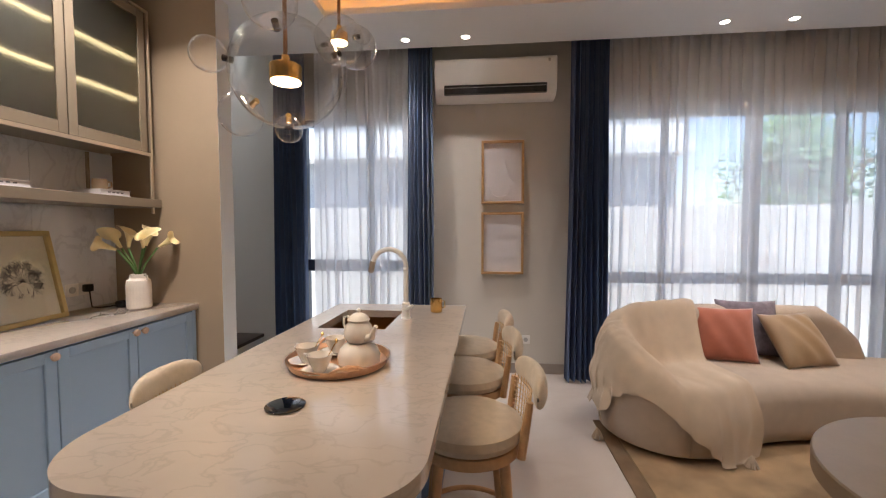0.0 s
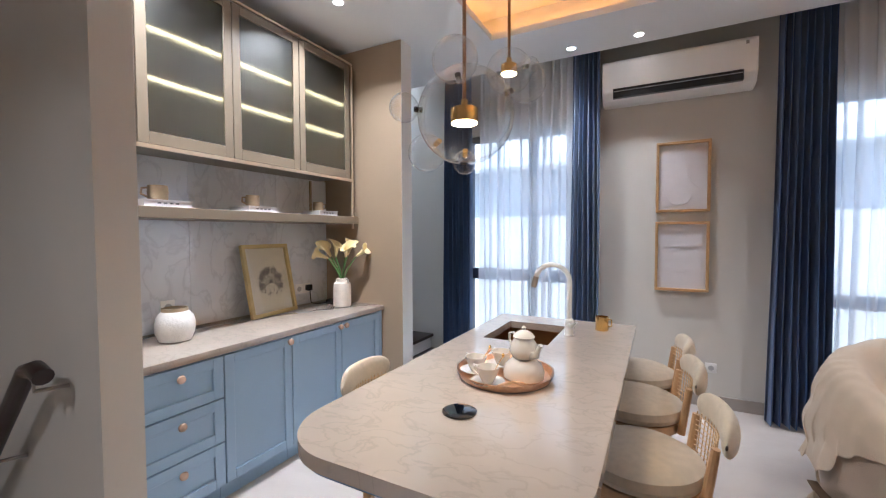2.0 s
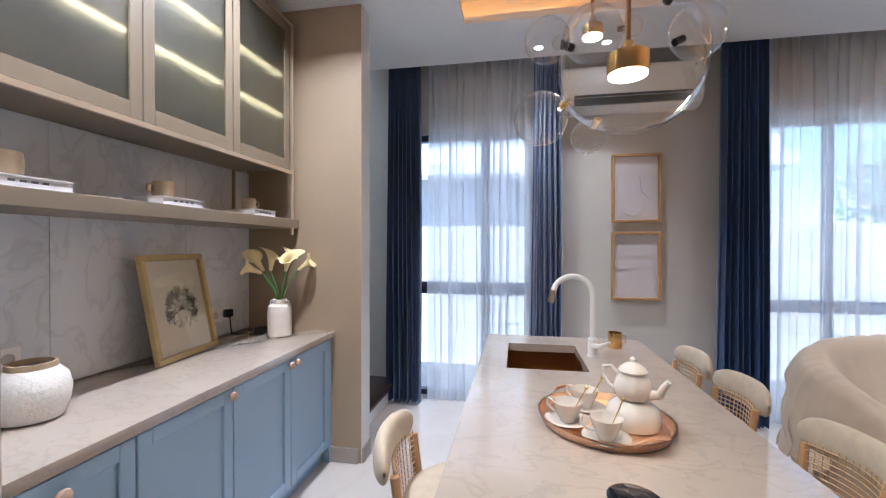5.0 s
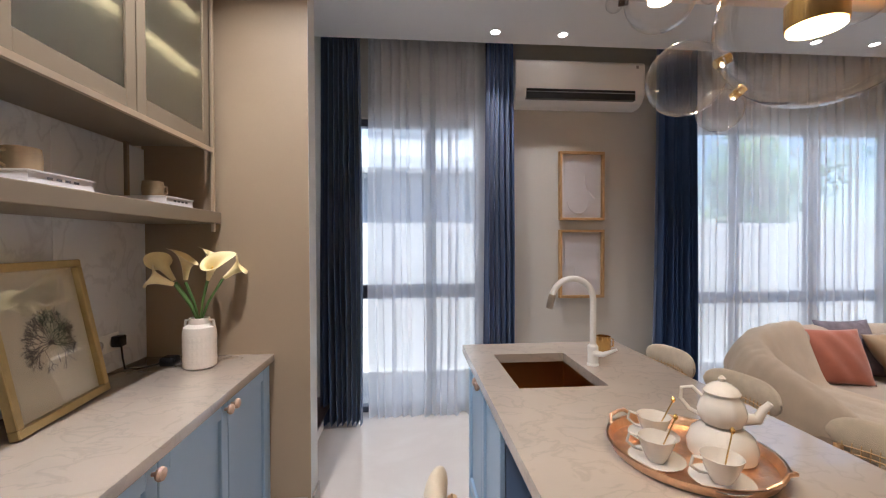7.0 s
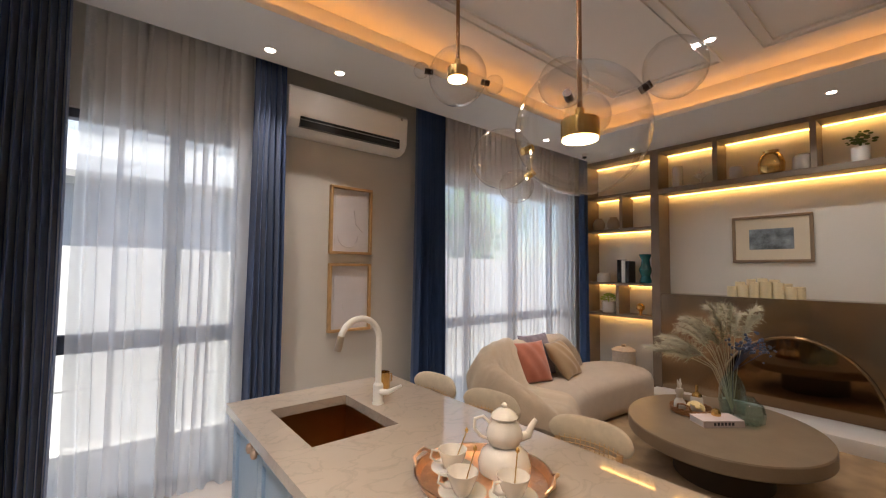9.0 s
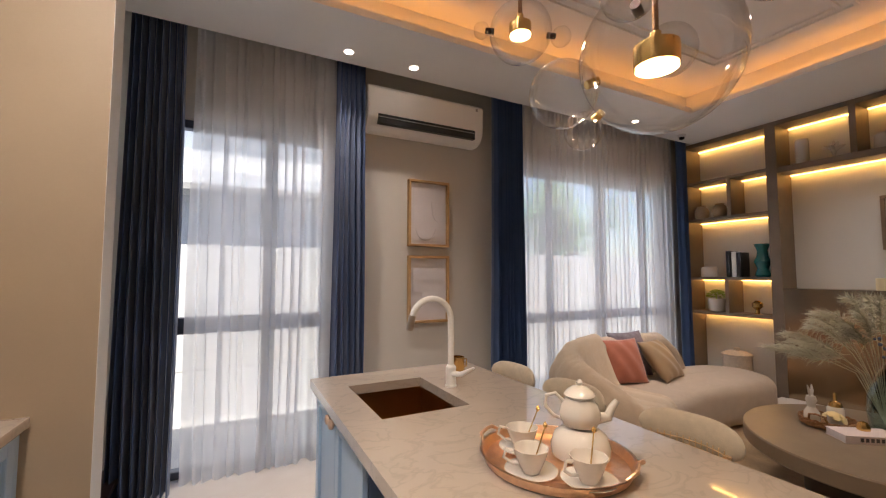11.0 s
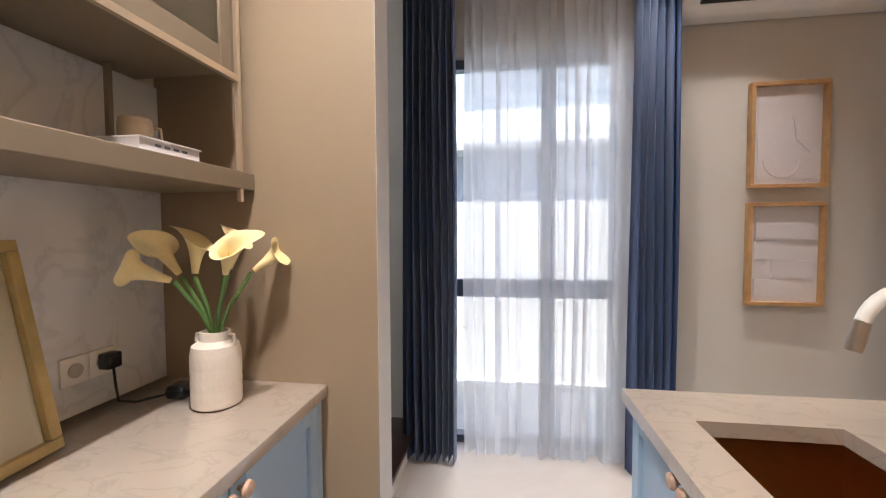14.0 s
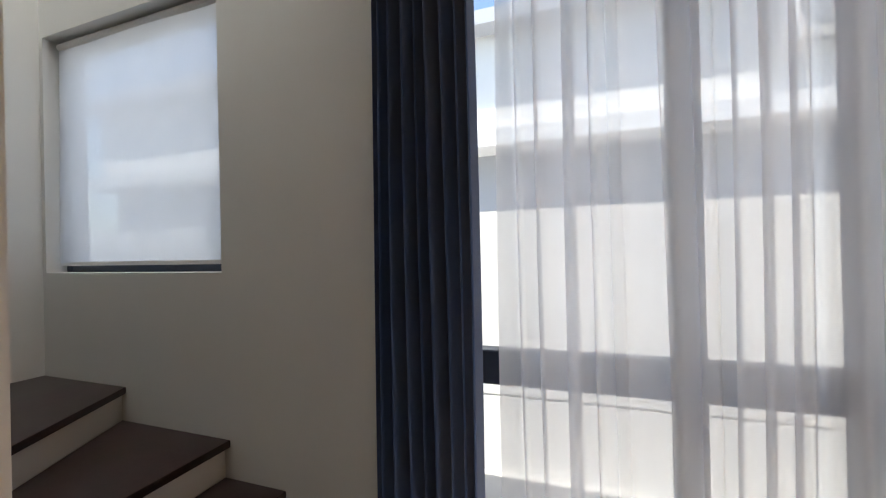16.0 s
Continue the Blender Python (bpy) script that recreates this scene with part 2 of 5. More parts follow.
WICKER = mat("brown_wicker", (0.3, 0.15, 0.06), 0.7, vary=0.3, scale=60, bump=0.8, fine=150)
PLUME = mat("pampas_plume", (0.6, 0.57, 0.42), 0.9, vary=0.12, scale=20)
BLUEFLOWER = mat("blue_dried_flower", (0.1, 0.13, 0.22), 0.9, vary=0.3, scale=20)
BASEB = mat("taupe_skirting", (0.36, 0.31, 0.27), 0.5, vary=0.04)
PAINTING = mat("landscape_wash", (0.2, 0.24, 0.27), 0.7, vary=0.9, scale=9)
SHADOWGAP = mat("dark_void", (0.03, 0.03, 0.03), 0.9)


# ---- mesh helpers ----
def box(bm, x0, y0, z0, x1, y1, z1, bevel=0.0, seg=2):
    r = bmesh.ops.create_cube(bm, size=1, matrix=Matrix.LocRotScale(((x0 + x1) / 2, (y0 + y1) / 2, (z0 + z1) / 2), None, (x1 - x0, y1 - y0, z1 - z0)))
    if bevel:
        edges = {e for v in r["verts"] for e in v.link_edges}
        bmesh.ops.bevel(bm, geom=list(edges), offset=bevel, segments=seg, affect="EDGES", profile=0.5)
    return bm


def lathe(bm, profile, n=32, at=(0, 0, 0), close=True, squash=1.0, wave=None):
    rings = []
    for r, z in profile:
        ring = []
        for i in range(n):
            a = math.tau * i / n
            k = 1 + (wave(a, z) if wave else 0)
            ring.append(bm.verts.new((at[0] + r * k * math.cos(a), at[1] + r * k * math.sin(a) * squash, at[2] + z)))
        rings.append(ring)
    for p, q in zip(rings, rings[1:]):
        for i in range(n):
            bm.faces.new((p[i], p[(i + 1) % n], q[(i + 1) % n], q[i]))
    if close:
        bm.faces.new(rings[0][::-1])
        bm.faces.new(rings[-1])
    return bm


def tube(bm, pts, radius, n=10, cap=True):
    """A round tube along points; radius is a number or a list."""
    pts = [Vector(p) for p in pts]
    rad = radius if isinstance(radius, (list, tuple)) else [radius] * len(pts)
    side = None
    rings = []
    for i, p in enumerate(pts):
        d = (pts[min(i + 1, len(pts) - 1)] - pts[max(i - 1, 0)]).normalized()
        if side is None:
            side = d.cross(Vector((0, 0, 1)) if abs(d.z) < 0.9 else Vector((1, 0, 0))).normalized()
        side = (side - d * side.dot(d)).normalized()
        up = d.cross(side)
        rings.append([bm.verts.new(p + rad[i] * (math.cos(math.tau * k / n) * side + math.sin(math.tau * k / n) * up)) for k in range(n)])
    for p, q in zip(rings, rings[1:]):
        for k in range(n):
            bm.faces.new((p[k], p[(k + 1) % n], q[(k + 1) % n], q[k]))
    if cap:
        bm.faces.new(rings[0][::-1])
        bm.faces.new(rings[-1])
    return bm


def grid(bm, fn, nu, nv, wrap=False):
    vs = [[bm.verts.new(fn(i / (nu - (0 if wrap else 1)), j / (nv - 1))) for j in range(nv)] for i in range(nu)]
    for i in range(nu if wrap else nu - 1):
        k = (i + 1) % nu
        for j in range(nv - 1):
            bm.faces.new((vs[i][j], vs[k][j], vs[k][j + 1], vs[i][j + 1]))
    return bm


def extrude_outline(bm, outline, z0, z1, bevel=0.0, seg=3):
    top = [bm.verts.new((x, y, z1)) for x, y in outline]
    bot = [bm.verts.new((x, y, z0)) for x, y in outline]
    n = len(outline)
    f = bm.faces.new(top)
    g = bm.faces.new(bot[::-1])
    for i in range(n):
        bm.faces.new((bot[i], bot[(i + 1) % n], top[(i + 1) % n], top[i]))
    if bevel:
        bmesh.ops.bevel(bm, geom=list(f.edges) + list(g.edges), offset=bevel, segments=seg, affect="EDGES", profile=0.5)
    return bm


def rounded(x0, y0, x1, y1, radii, n=10):
    """Outline of a rectangle, counter-clockwise from the lower left, with a radius a corner."""
    out = []
    for (cx, cy, sx, sy, a0), r in zip(((x0, y0, 1, 1, 180), (x1, y0, -1, 1, 270), (x1, y1, -1, -1, 0), (x0, y1, 1, -1, 90)), radii):
        for i in range(n + 1):
            a = radians(a0 + 90 * i / n)
            out.append((cx + sx * r + r * math.cos(a), cy + sy * r + r * math.sin(a)))
            if r == 0:
                break
    return out


def solid(name, bm, material, smooth=35):
    me = bpy.data.meshes.new(name)
    bmesh.ops.recalc_face_normals(bm, faces=bm.faces[:])
    bm.to_mesh(me)
    bm.free()
    me.materials.append(material)
    if smooth:
        me.shade_smooth()
        me.set_sharp_from_angle(angle=radians(smooth))
    return me


def part(name, bm, material, parent, label="", smooth=35):
    ob = new(name, solid(name, bm, material, smooth))
    ob.parent = parent
    return tagged(ob, label) if label else ob


def thing(name, at, label, category, rz=0, group="", rx=0, ry=0):
    ob = new(name)
    ob.empty_display_size = 0.05
    ob.matrix_basis = pose(*at, rx, ry, rz)
    return tagged(ob, label, category, group)


def lone(name, bm, material, label, category, at=(0, 0, 0), rz=0, group="", smooth=35):
    ob = new(name, solid(name, bm, material, smooth))
    ob.matrix_basis = pose(*at, 0, 0, rz)
    return tagged(ob, label, category, group)


def structure(name, bm, material, label, smooth=0):
    return tagged(new(name, solid(name, bm, material, smooth)), label, name.split("_")[0], kind="structure")


B = bmesh.new
H = 3.02

# ---- structure ----
structure("floor", box(B(), -4.4, -3.4, -0.12, 4.1, 4.2, 0), FLOOR, "polished pale beige stone floor")
bm = B()
WIN1, WIN2 = (-1.88, -0.74), (1.0, 3.56)
for x0, x1, z0, z1 in ((-2.05, WIN1[0], 0, H + 0.4), (WIN1[0], WIN1[1], 2.5, H + 0.4), (WIN1[1], WIN2[0], 0, H + 0.4), (WIN2[0], WIN2[1], 2.5, H + 0.4), (WIN2[1], 4.1, 0, H + 0.4)):
    box(bm, x0, 4.0, z0, x1, 4.2, z1)
structure("wall_north", bm, WALL, "warm greige painted wall with tall windows")
bm = B()
for x0, x1, z0, z1 in ((-4.4, -4.17, 0, H + 0.4), (-4.17, -2.92, 0, 1.36), (-4.17, -2.92, 2.62, H + 0.4), (-2.92, -2.05, 0, H + 0.4)):
    box(bm, x0, 4.0, z0, x1, 4.2, z1)
structure("wall_stair_north", bm, WHITEWALL, "white painted stairwell wall with a small window")
structure("wall_east", box(B(), 3.95, -3.4, 0, 4.15, 4.0, H + 0.4), WHITEWALL, "pale painted wall behind the shelving")
structure("wall_west", box(B(), -2.85, 0.83, 0, -2.715, 2.735, H + 0.4), WALL, "painted wall behind the pantry cabinets")
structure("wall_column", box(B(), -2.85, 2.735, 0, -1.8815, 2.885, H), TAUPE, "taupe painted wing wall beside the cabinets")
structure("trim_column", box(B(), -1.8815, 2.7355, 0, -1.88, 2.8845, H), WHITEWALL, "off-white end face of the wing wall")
structure("wall_pier", box(B(), -4.2, 0.685, 0, -1.88, 0.83, H), WALL, "greige painted pier at the pantry")
structure("wall_stair", box(B(), -4.4, 0.83, 0, -4.2, 4.0, H + 0.4), WHITEWALL, "white painted stairwell wall")
structure("wall_hall", box(B(), -4.25, -3.4, 0, -4.05, 0.685, H + 0.4), WALL, "painted hall wall")
structure("wall_south", box(B(), -4.25, -3.6, 0, 4.15, -3.4, H + 0.4), WALL, "plain painted wall closing the room")
# unseen shaft and opal skylight, added to let light down the stairwell
bm = B()
for x0, y0, x1, y1 in ((-4.4, 4.0, -2.4, 4.2), (-4.4, 2.785, -2.4, 2.885), (-4.4, 2.885, -4.2, 4.0), (-2.5, 2.885, -2.4, 4.0)):
    box(bm, x0, y0, H + (0.4 if y0 == 4.0 or x0 == -4.4 and y0 == 2.885 else 0.34), x1, y1, 5.7)
structure("wall_stairwell", bm, WHITEWALL, "unseen white upper walls added to carry the skylight")
structure("window_skylight", box(B(), -4.4, 2.785, 5.7, -2.4, 4.2, 5.72), OPAL, "unseen opal glass skylight added to brighten the stairwell")
# ceiling with a raised tray and a ledge for the cove light
POCKET = 3.715  # the ceiling stops here; curtains and air conditioner rise into the gap behind
TX0, TX1, TY0, TY1 = -1.25, 2.66, -1.6, 3.1
bm = B()
for x0, y0, x1, y1 in ((-4.25, -3.4, -2.5, 2.885), (-2.5, -3.4, TX0, POCKET), (TX1, -3.4, 4.1, POCKET), (TX0, TY1, TX1, POCKET), (TX0, -3.4, TX1, TY0)):
    box(bm, x0, y0, H, x1, y1, H + 0.05)
for x0, y0, x1, y1 in ((-4.25, -3.4, -2.5, 2.885), (-2.5, -3.4, TX0 - 0.14, POCKET), (TX1 + 0.14, -3.4, 4.1, POCKET), (TX0 - 0.14, TY1 + 0.14, TX1 + 0.14, POCKET), (TX0 - 0.14, -3.4, TX1 + 0.14, TY0 - 0.14)):
    box(bm, x0, y0, H + 0.05, x1, y1, H + 0.24)
box(bm, -2.5, -3.4, H + 0.24, 4.1, 4.0, H + 0.34)
box(bm, -4.25, -3.4, H + 0.24, -2.5, 2.885, H + 0.34)
# moulding frames on the tray's soffit
for x0, y0, x1, y1 in ((-0.95, 1.75, 2.36, 2.72), (-0.95, -1.2, 0.62, 1.5), (0.86, -1.2, 2.36, 1.5)):
    for d in (0, 0.075):
        a0, b0, a1, b1 = x0 + d, y0 + d, x1 - d, y1 - d
        for q in ((a0, b0, a1, b0 + 0.022), (a0, b1 - 0.022, a1, b1), (a0, b0 + 0.022, a0 + 0.022, b1 - 0.022), (a1 - 0.022, b0 + 0.022, a1, b1 - 0.022)):
            box(bm, q[0], q[1], H + 0.222, q[2], q[3], H + 0.241)
structure("ceiling", bm, CEIL, "white ceiling with a raised moulded tray")
bm = B()
for x0, y0, x1, y1 in ((TX0 - 0.1, TY0, TX0 - 0.08, TY1), (TX1 + 0.08, TY0, TX1 + 0.1, TY1), (TX0, TY1 + 0.08, TX1, TY1 + 0.1), (TX0, TY0 - 0.1, TX1, TY0 - 0.08)):
    box(bm, x0, y0, H + 0.052, x1, y1, H + 0.066)
tagged(structure("trim_cove_light", bm, COVE, "amber light strip hidden on the ceiling tray's ledge"), category="cove light")
bm = B()
for x0, y0, x1, y1 in ((WIN1[1] + 0.02, 3.982, WIN2[0] - 0.1, 3.998), (-2.7, 2.717, -1.9, 2.733), (-1.878, 2.74, -1.866, 2.88)):
    box(bm, x0, y0, 0.001, x1, y1, 0.1)
structure("baseboard", bm, BASEB, "taupe skirting board along the walls")


def window(name, x0, x1, z1, mull, bars, at_y=4.07, z0=0.0):
    e = tagged(new(name), "slate aluminium framed full-height window", "window", kind="structure")
    e.matrix_basis = pose((x0 + x1) / 2, at_y, z0)
    w = (x1 - x0) / 2
    xs = [-w + 0.05] + [m - (x0 + x1) / 2 for m in mull] + [w - 0.05]
    for a, b, c, d in ((-w, 0, -w + 0.05, z1 - z0), (w - 0.05, 0, w, z1 - z0), (-w + 0.05, z1 - z0 - 0.06, w - 0.05, z1 - z0), (-w + 0.05, 0.0, w - 0.05, 0.05)):
        part("window_frame", box(B(), a, -0.03, b, c, 0.05, d, 0.004, 1), FRAMEBLUE, e)
    for m, mw in zip(xs[1:-1], mull.values()):
        part("mullion", box(B(), m - mw / 2, -0.028, 0.05, m + mw / 2, 0.048, z1 - z0 - 0.06, 0.004, 1), FRAMEBLUE, e)
    for b0, b1 in bars:
        for l, r, lw, rw in zip(xs, xs[1:], [0, *mull.values()], [*mull.values(), 0]):
            part("transom", box(B(), l + lw / 2, -0.026, b0 - z0, r - rw / 2, 0.046, b1 - z0, 0.004, 1), FRAMEBLUE, e)
    for l, r in zip(xs, xs[1:]):
        p = part("pane", box(B(), l, 0.008, 0.04, r, 0.014, z1 - z0 - 0.05), PANE, e, smooth=0)
        p.visible_shadow = False
    return e


w1 = window("window_1", *WIN1, 2.5, {-1.168: 0.085}, ((0.975, 1.09),))
bm = B()
box(bm, 0.125, -0.05, 1.36, 0.15, -0.03, 1.48, 0.004)
tube(bm, [(0.1375, -0.05, 1.42), (0.1375, -0.075, 1.42), (0.137, -0.08, 1.33)], 0.008)
part("window_handle", bm, FRAMEBLUE, w1)
window("window_2", *WIN2, 2.5, {1.645: 0.05, 2.42: 0.11, 3.16: 0.06}, ((0.885, 0.985),))
window("window_3", -4.17, -2.92, 2.62, {}, (), 4.12, 1.36)

# ---- outside ----
structure("ground", box(B(), -60, 4.2, -0.3, 60, 120, -0.06), PAVING, "pale outdoor paving")
bm = B()
box(bm, -14, 5.4, -0.06, 14, 5.55, 0.44)
box(bm, -14, 5.415, 0.44, 14, 5.55, 0.458)
box(bm, -14, 5.4, 0.458, 14, 5.55, 1.69)
structure("wall_boundary", bm, RENDERW, "rough white rendered garden wall")
house = thing("neighbour_house", (-2.5, 8.5, -0.06), "white neighbouring house with a grey ground storey", "house")
part("wall", box(B(), -9, 0.3, 0, 6.3, 8, 2.92), GREYHOUSE, house, "grey rendered lower wall")
part("ledge", box(B(), -9, -0.3, 2.92, 6.4, 8, 3.15), RENDERW, house)
part("upper_wall", box(B(), -9, 0.0, 3.15, 6.3, 8, 4.6), RENDERW, house)
part("roof", box(B(), -9.2, -0.35, 4.6, 6.6, 8.2, 4.8), GREYHOUSE, house)
condenser = part("condenser", box(B(), 3.12, -0.36, 3.78, 4.02, -0.04, 4.36, 0.02), MATTEWHITE, house, "white outdoor air-conditioner unit")
part("fan_grille", lathe(B(), [(0.24, 0.0), (0.24, 0.02), (0.2, 0.02), (0.03, 0.012)], 28), mat("grey_grille", (0.3, 0.31, 0.32), 0.6), condenser).matrix_basis = pose(3.45, -0.36, 4.07, 90)
for bx in (3.2, 3.88):
    part("bracket", tube(B(), [(bx, -0.002, 3.42), (bx, -0.36, 3.7), (bx, -0.36, 3.765), (bx, -0.002, 3.765)], 0.016, 8), MATTEWHITE, condenser)
for wx, ww in ((0.25, 1.7), (3.75, 1.6)):
    part("shutter", box(B(), wx, 0.26, 0.4, wx + ww, 0.298, 2.8), mat("dark_grey_panel", (0.25, 0.26, 0.28), 0.7), house)


def tree(at, height, spread, seed):
    rnd = random.Random(seed)
    t = thing("tree", at, "leafy green tree behind the garden wall", "tree", group="trees beyond the wall")
    bm = B()
    tube(bm, [(0, 0, 0), (0.05, 0, height * 0.3), (0, 0.05, height * 0.55), (0.1, 0, height * 0.8)], [0.14, 0.11, 0.08, 0.03])
    tips = []
    for k in range(9):
        a, z = rnd.uniform(0, math.tau), height * rnd.uniform(0.35, 0.7)
        tip = Vector((math.cos(a) * spread * rnd.uniform(0.5, 0.9), math.sin(a) * spread * rnd.uniform(0.5, 0.9), z + height * rnd.uniform(0.1, 0.3)))
        tube(bm, [(0.02, 0, z), tip * 0.5 + Vector((0, 0, z * 0.5)), tip], [0.05, 0.035, 0.012], 6)
        tips.append(tip)
    part("trunk", bm, BARK, t)
    bm = B()
    for _ in range(2600):
        c = rnd.choice(tips) + Vector([rnd.gauss(0, spread * 0.28) for _ in range(3)])
        u = Vector([rnd.gauss(0, 1) for _ in range(3)]).normalized()
        v = u.orthogonal().normalized()
        s = rnd.uniform(0.05, 0.1)
        bm.faces.new([bm.verts.new(c + p) for p in (-u * s, v * s * 0.5, u * s, -v * s * 0.5)])
    part("crown", bm, LEAFM, t, smooth=0)


tree((5.4, 8.6, -0.06), 3.6, 1.0, 3)
tree((7.6, 9.6, -0.06), 4.2, 1.3, 4)

# ---- stairs ----
stairs = thing("staircase", (-1.9, 3.44, 0), "white staircase with dark stained wooden treads", "staircase")
RISE = 0.1625
EDGES = [(-2.03, -2.03), (-2.33, -2.33), (-2.63, -2.63), (-2.92, -2.88), (-3.58, -2.98), (-4.2, -4.2)]
for k in range(5):
    # front and back edge of each step: x at the outer wall, x at the wing wall; the last ones wind
    (a0, b0), (a1, b1) = EDGES[k], EDGES[k + 1]
    foot = [(a1 + 1.9, 0.56), (b1 + 1.9, -0.553), (b0 + 1.9, -0.553), (a0 + 1.9, 0.56)]
    nose = [(a1 + 1.9, 0.56), (b1 + 1.9, -0.553), (b0 + 1.93, -0.553), (a0 + 1.93, 0.56)]
    part("step", extrude_outline(B(), foot, 0.002 if k == 0 else RISE * k, RISE * (k + 1) - 0.036), WHITEWALL, stairs, smooth=0)
    part("tread", extrude_outline(B(), nose, RISE * (k + 1) - 0.035, RISE * (k + 1), 0.006, 2), TREAD, stairs)
rail = thing("handrail", (-2.2, 0.6, 0), "dark wooden stair handrail on steel wall brackets", "handrail")
part("rail", tube(B(), [(0.12, -0.01, 0.93), (0.05, -0.01, 0.95), (-0.03, -0.01, 0.93), (-0.3, -0.01, 0.66), (-0.75, -0.01, 0.2)], 0.034, 12), TREAD, rail)
for bx, bz in ((0.03, 0.86), (-0.42, 0.46)):
    part("bracket", tube(B(), [(bx, -0.01, bz + 0.06), (bx, -0.01, bz), (bx + 0.04, 0.085, bz)], 0.009, 8), STEEL, rail)
rail2 = thing("handrail", (-2.0, 2.96, 0), "dark wooden stair handrail fixed behind the wing wall", "handrail")
part("rail", tube(B(), [(0.03, 0, 0.93), (-0.02, 0, 0.965), (-0.3, 0, 1.13), (-1.9, 0, 2.08)], 0.026, 12), TREAD, rail2)
for bx in (-0.12, -1.2):
    bz = 0.965 + (-0.02 - bx) * 0.59
    part("bracket", tube(B(), [(bx, 0, bz), (bx, 0.0, bz - 0.06), (bx, -0.074, bz - 0.06)], 0.008, 8), STEEL, rail2)
blind = thing("roller_blind", (-3.545, 4.06, 2.57), "white roller blind drawn over the stair window", "blind")
part("cloth", grid(B(), lambda u, v: (-0.6 + 1.2 * u, 0.004 * math.sin(9 * u) - 0.012 * max(0, math.sin(5 * u + 2 * v)) * v, -1.16 * v), 30, 12), BLIND, blind)
part("roller", tube(B(), [(-0.6, 0.01, 0.02), (0.6, 0.01, 0.02)], 0.022), MATTEWHITE, blind)
part("bottom_bar", box(B(), -0.6, -0.006, -1.175, 0.6, 0.006, -1.155), MATTEWHITE, blind)


# ---- curtains ----
def drape(name, x0, x1, y, depth, pleats, material, label, z0=0.015, z1=H + 0.215, seed=0, flare=0.0, group="", ripple=0.25, fold=0.0):
    rnd = random.Random(seed)
    ph = [rnd.uniform(0, 6.28) for _ in range(6)]

    def fn(u, v):
        z = z1 + (z0 - z1) * v
        s = u + ripple / pleats * (math.sin(2.3 * math.tau * u + ph[0] + 0.8 * v) * 0.35 + math.sin(5.1 * math.tau * u + ph[1]) * 0.2) * min(1, v * 3 + 0.2)
        a = math.tau * pleats * s
        d = depth * (1 + 0.25 * math.sin(3 * math.tau * u + ph[2])) * (0.75 + 0.25 * v)
        x = x0 + (x1 - x0) * u + flare * (u - 0.5) * v + 0.012 * math.sin(4 * v + ph[3] + 5 * u) * v
        x += fold * (x1 - x0) / pleats / math.tau * (1 + 0.9 * math.sin(4.3 * math.tau * u + ph[4]) + 0.5 * math.sin(9.7 * math.tau * u + ph[5])) * math.sin(a + 0.6)
        return (x, y + d * math.sin(a) * (1 - 0.25 * math.cos(2 * a)), z)
    me = solid(name, grid(B(), fn, int(pleats * 16) + 1, 22), material, 180)
    return tagged(new(name, me), label, "curtain", group)


for k, (a, b, n) in enumerate(((-2.035, -1.735, 8), (-0.735, -0.51, 6), (0.728, 1.055, 8), (3.5, 3.62, 3))):
    drape("blue_curtain", a, b, 3.8, 0.04, n, NAVY, "navy blue velvet pleated curtain hanging to the floor", seed=k, group="navy curtains", flare=0.03)
drape("sheer_curtain", -1.69, -0.66, 3.915, 0.032, 13, SHEER, "white sheer voile curtain over the tall window", seed=11, group="sheer curtains", ripple=0.8, fold=1.5)
drape("sheer_curtain", 1.0, 3.55, 3.915, 0.03, 30, SHEER, "wide white sheer voile curtain behind the sofa", seed=12, group="sheer curtains", ripple=0.8, fold=1.5)
for a, b in ((-2.1, -0.48), (0.72, 3.63)):
    tr = B()
    box(tr, a, 3.78, H + 0.22, b, 3.82, H + 0.24)
    box(tr, a, 3.9, H + 0.22, b, 3.93, H + 0.24)
    tagged(lone("curtain_track", tr, MATTEWHITE, "white double curtain track at the ceiling", "curtain track"), group="curtain tracks")


# ---- pantry cabinets ----
def knob(parent, at, axis):
    bm = lathe(B(), [(0.006, 0), (0.007, 0.012), (0.017, 0.016), (0.021, 0.024), (0.018, 0.033), (0.008, 0.037)], 16)
    bmesh.ops.transform(bm, matrix=Matrix.Translation(at) @ (Matrix.Rotation(radians(90 * axis), 4, "Y")), verts=bm.verts[:])
    part("knob", bm, KNOBWOOD, parent, "round wooden knob")


def shaker(bm, y0, z0, y1, z1, x, d=1, rail_w=0.055):
    """A framed front whose face is at x, with its panel set back, looking along +x (d=1) or -x."""
    box(bm, min(x - 0.014 * d, x - 0.02 * d), y0 + rail_w - 0.005, z0 + rail_w - 0.005, max(x - 0.014 * d, x - 0.02 * d), y1 - rail_w + 0.005, z1 - rail_w + 0.005)
    for a, b, c, e in ((y0, z0, y0 + rail_w, z1), (y1 - rail_w, z0, y1, z1), (y0 + rail_w, z0, y1 - rail_w, z0 + rail_w), (y0 + rail_w, z1 - rail_w, y1 - rail_w, z1)):
        box(bm, min(x, x - 0.02 * d), a, b, max(x, x - 0.02 * d), c, e, 0.0025, 1)
    return bm


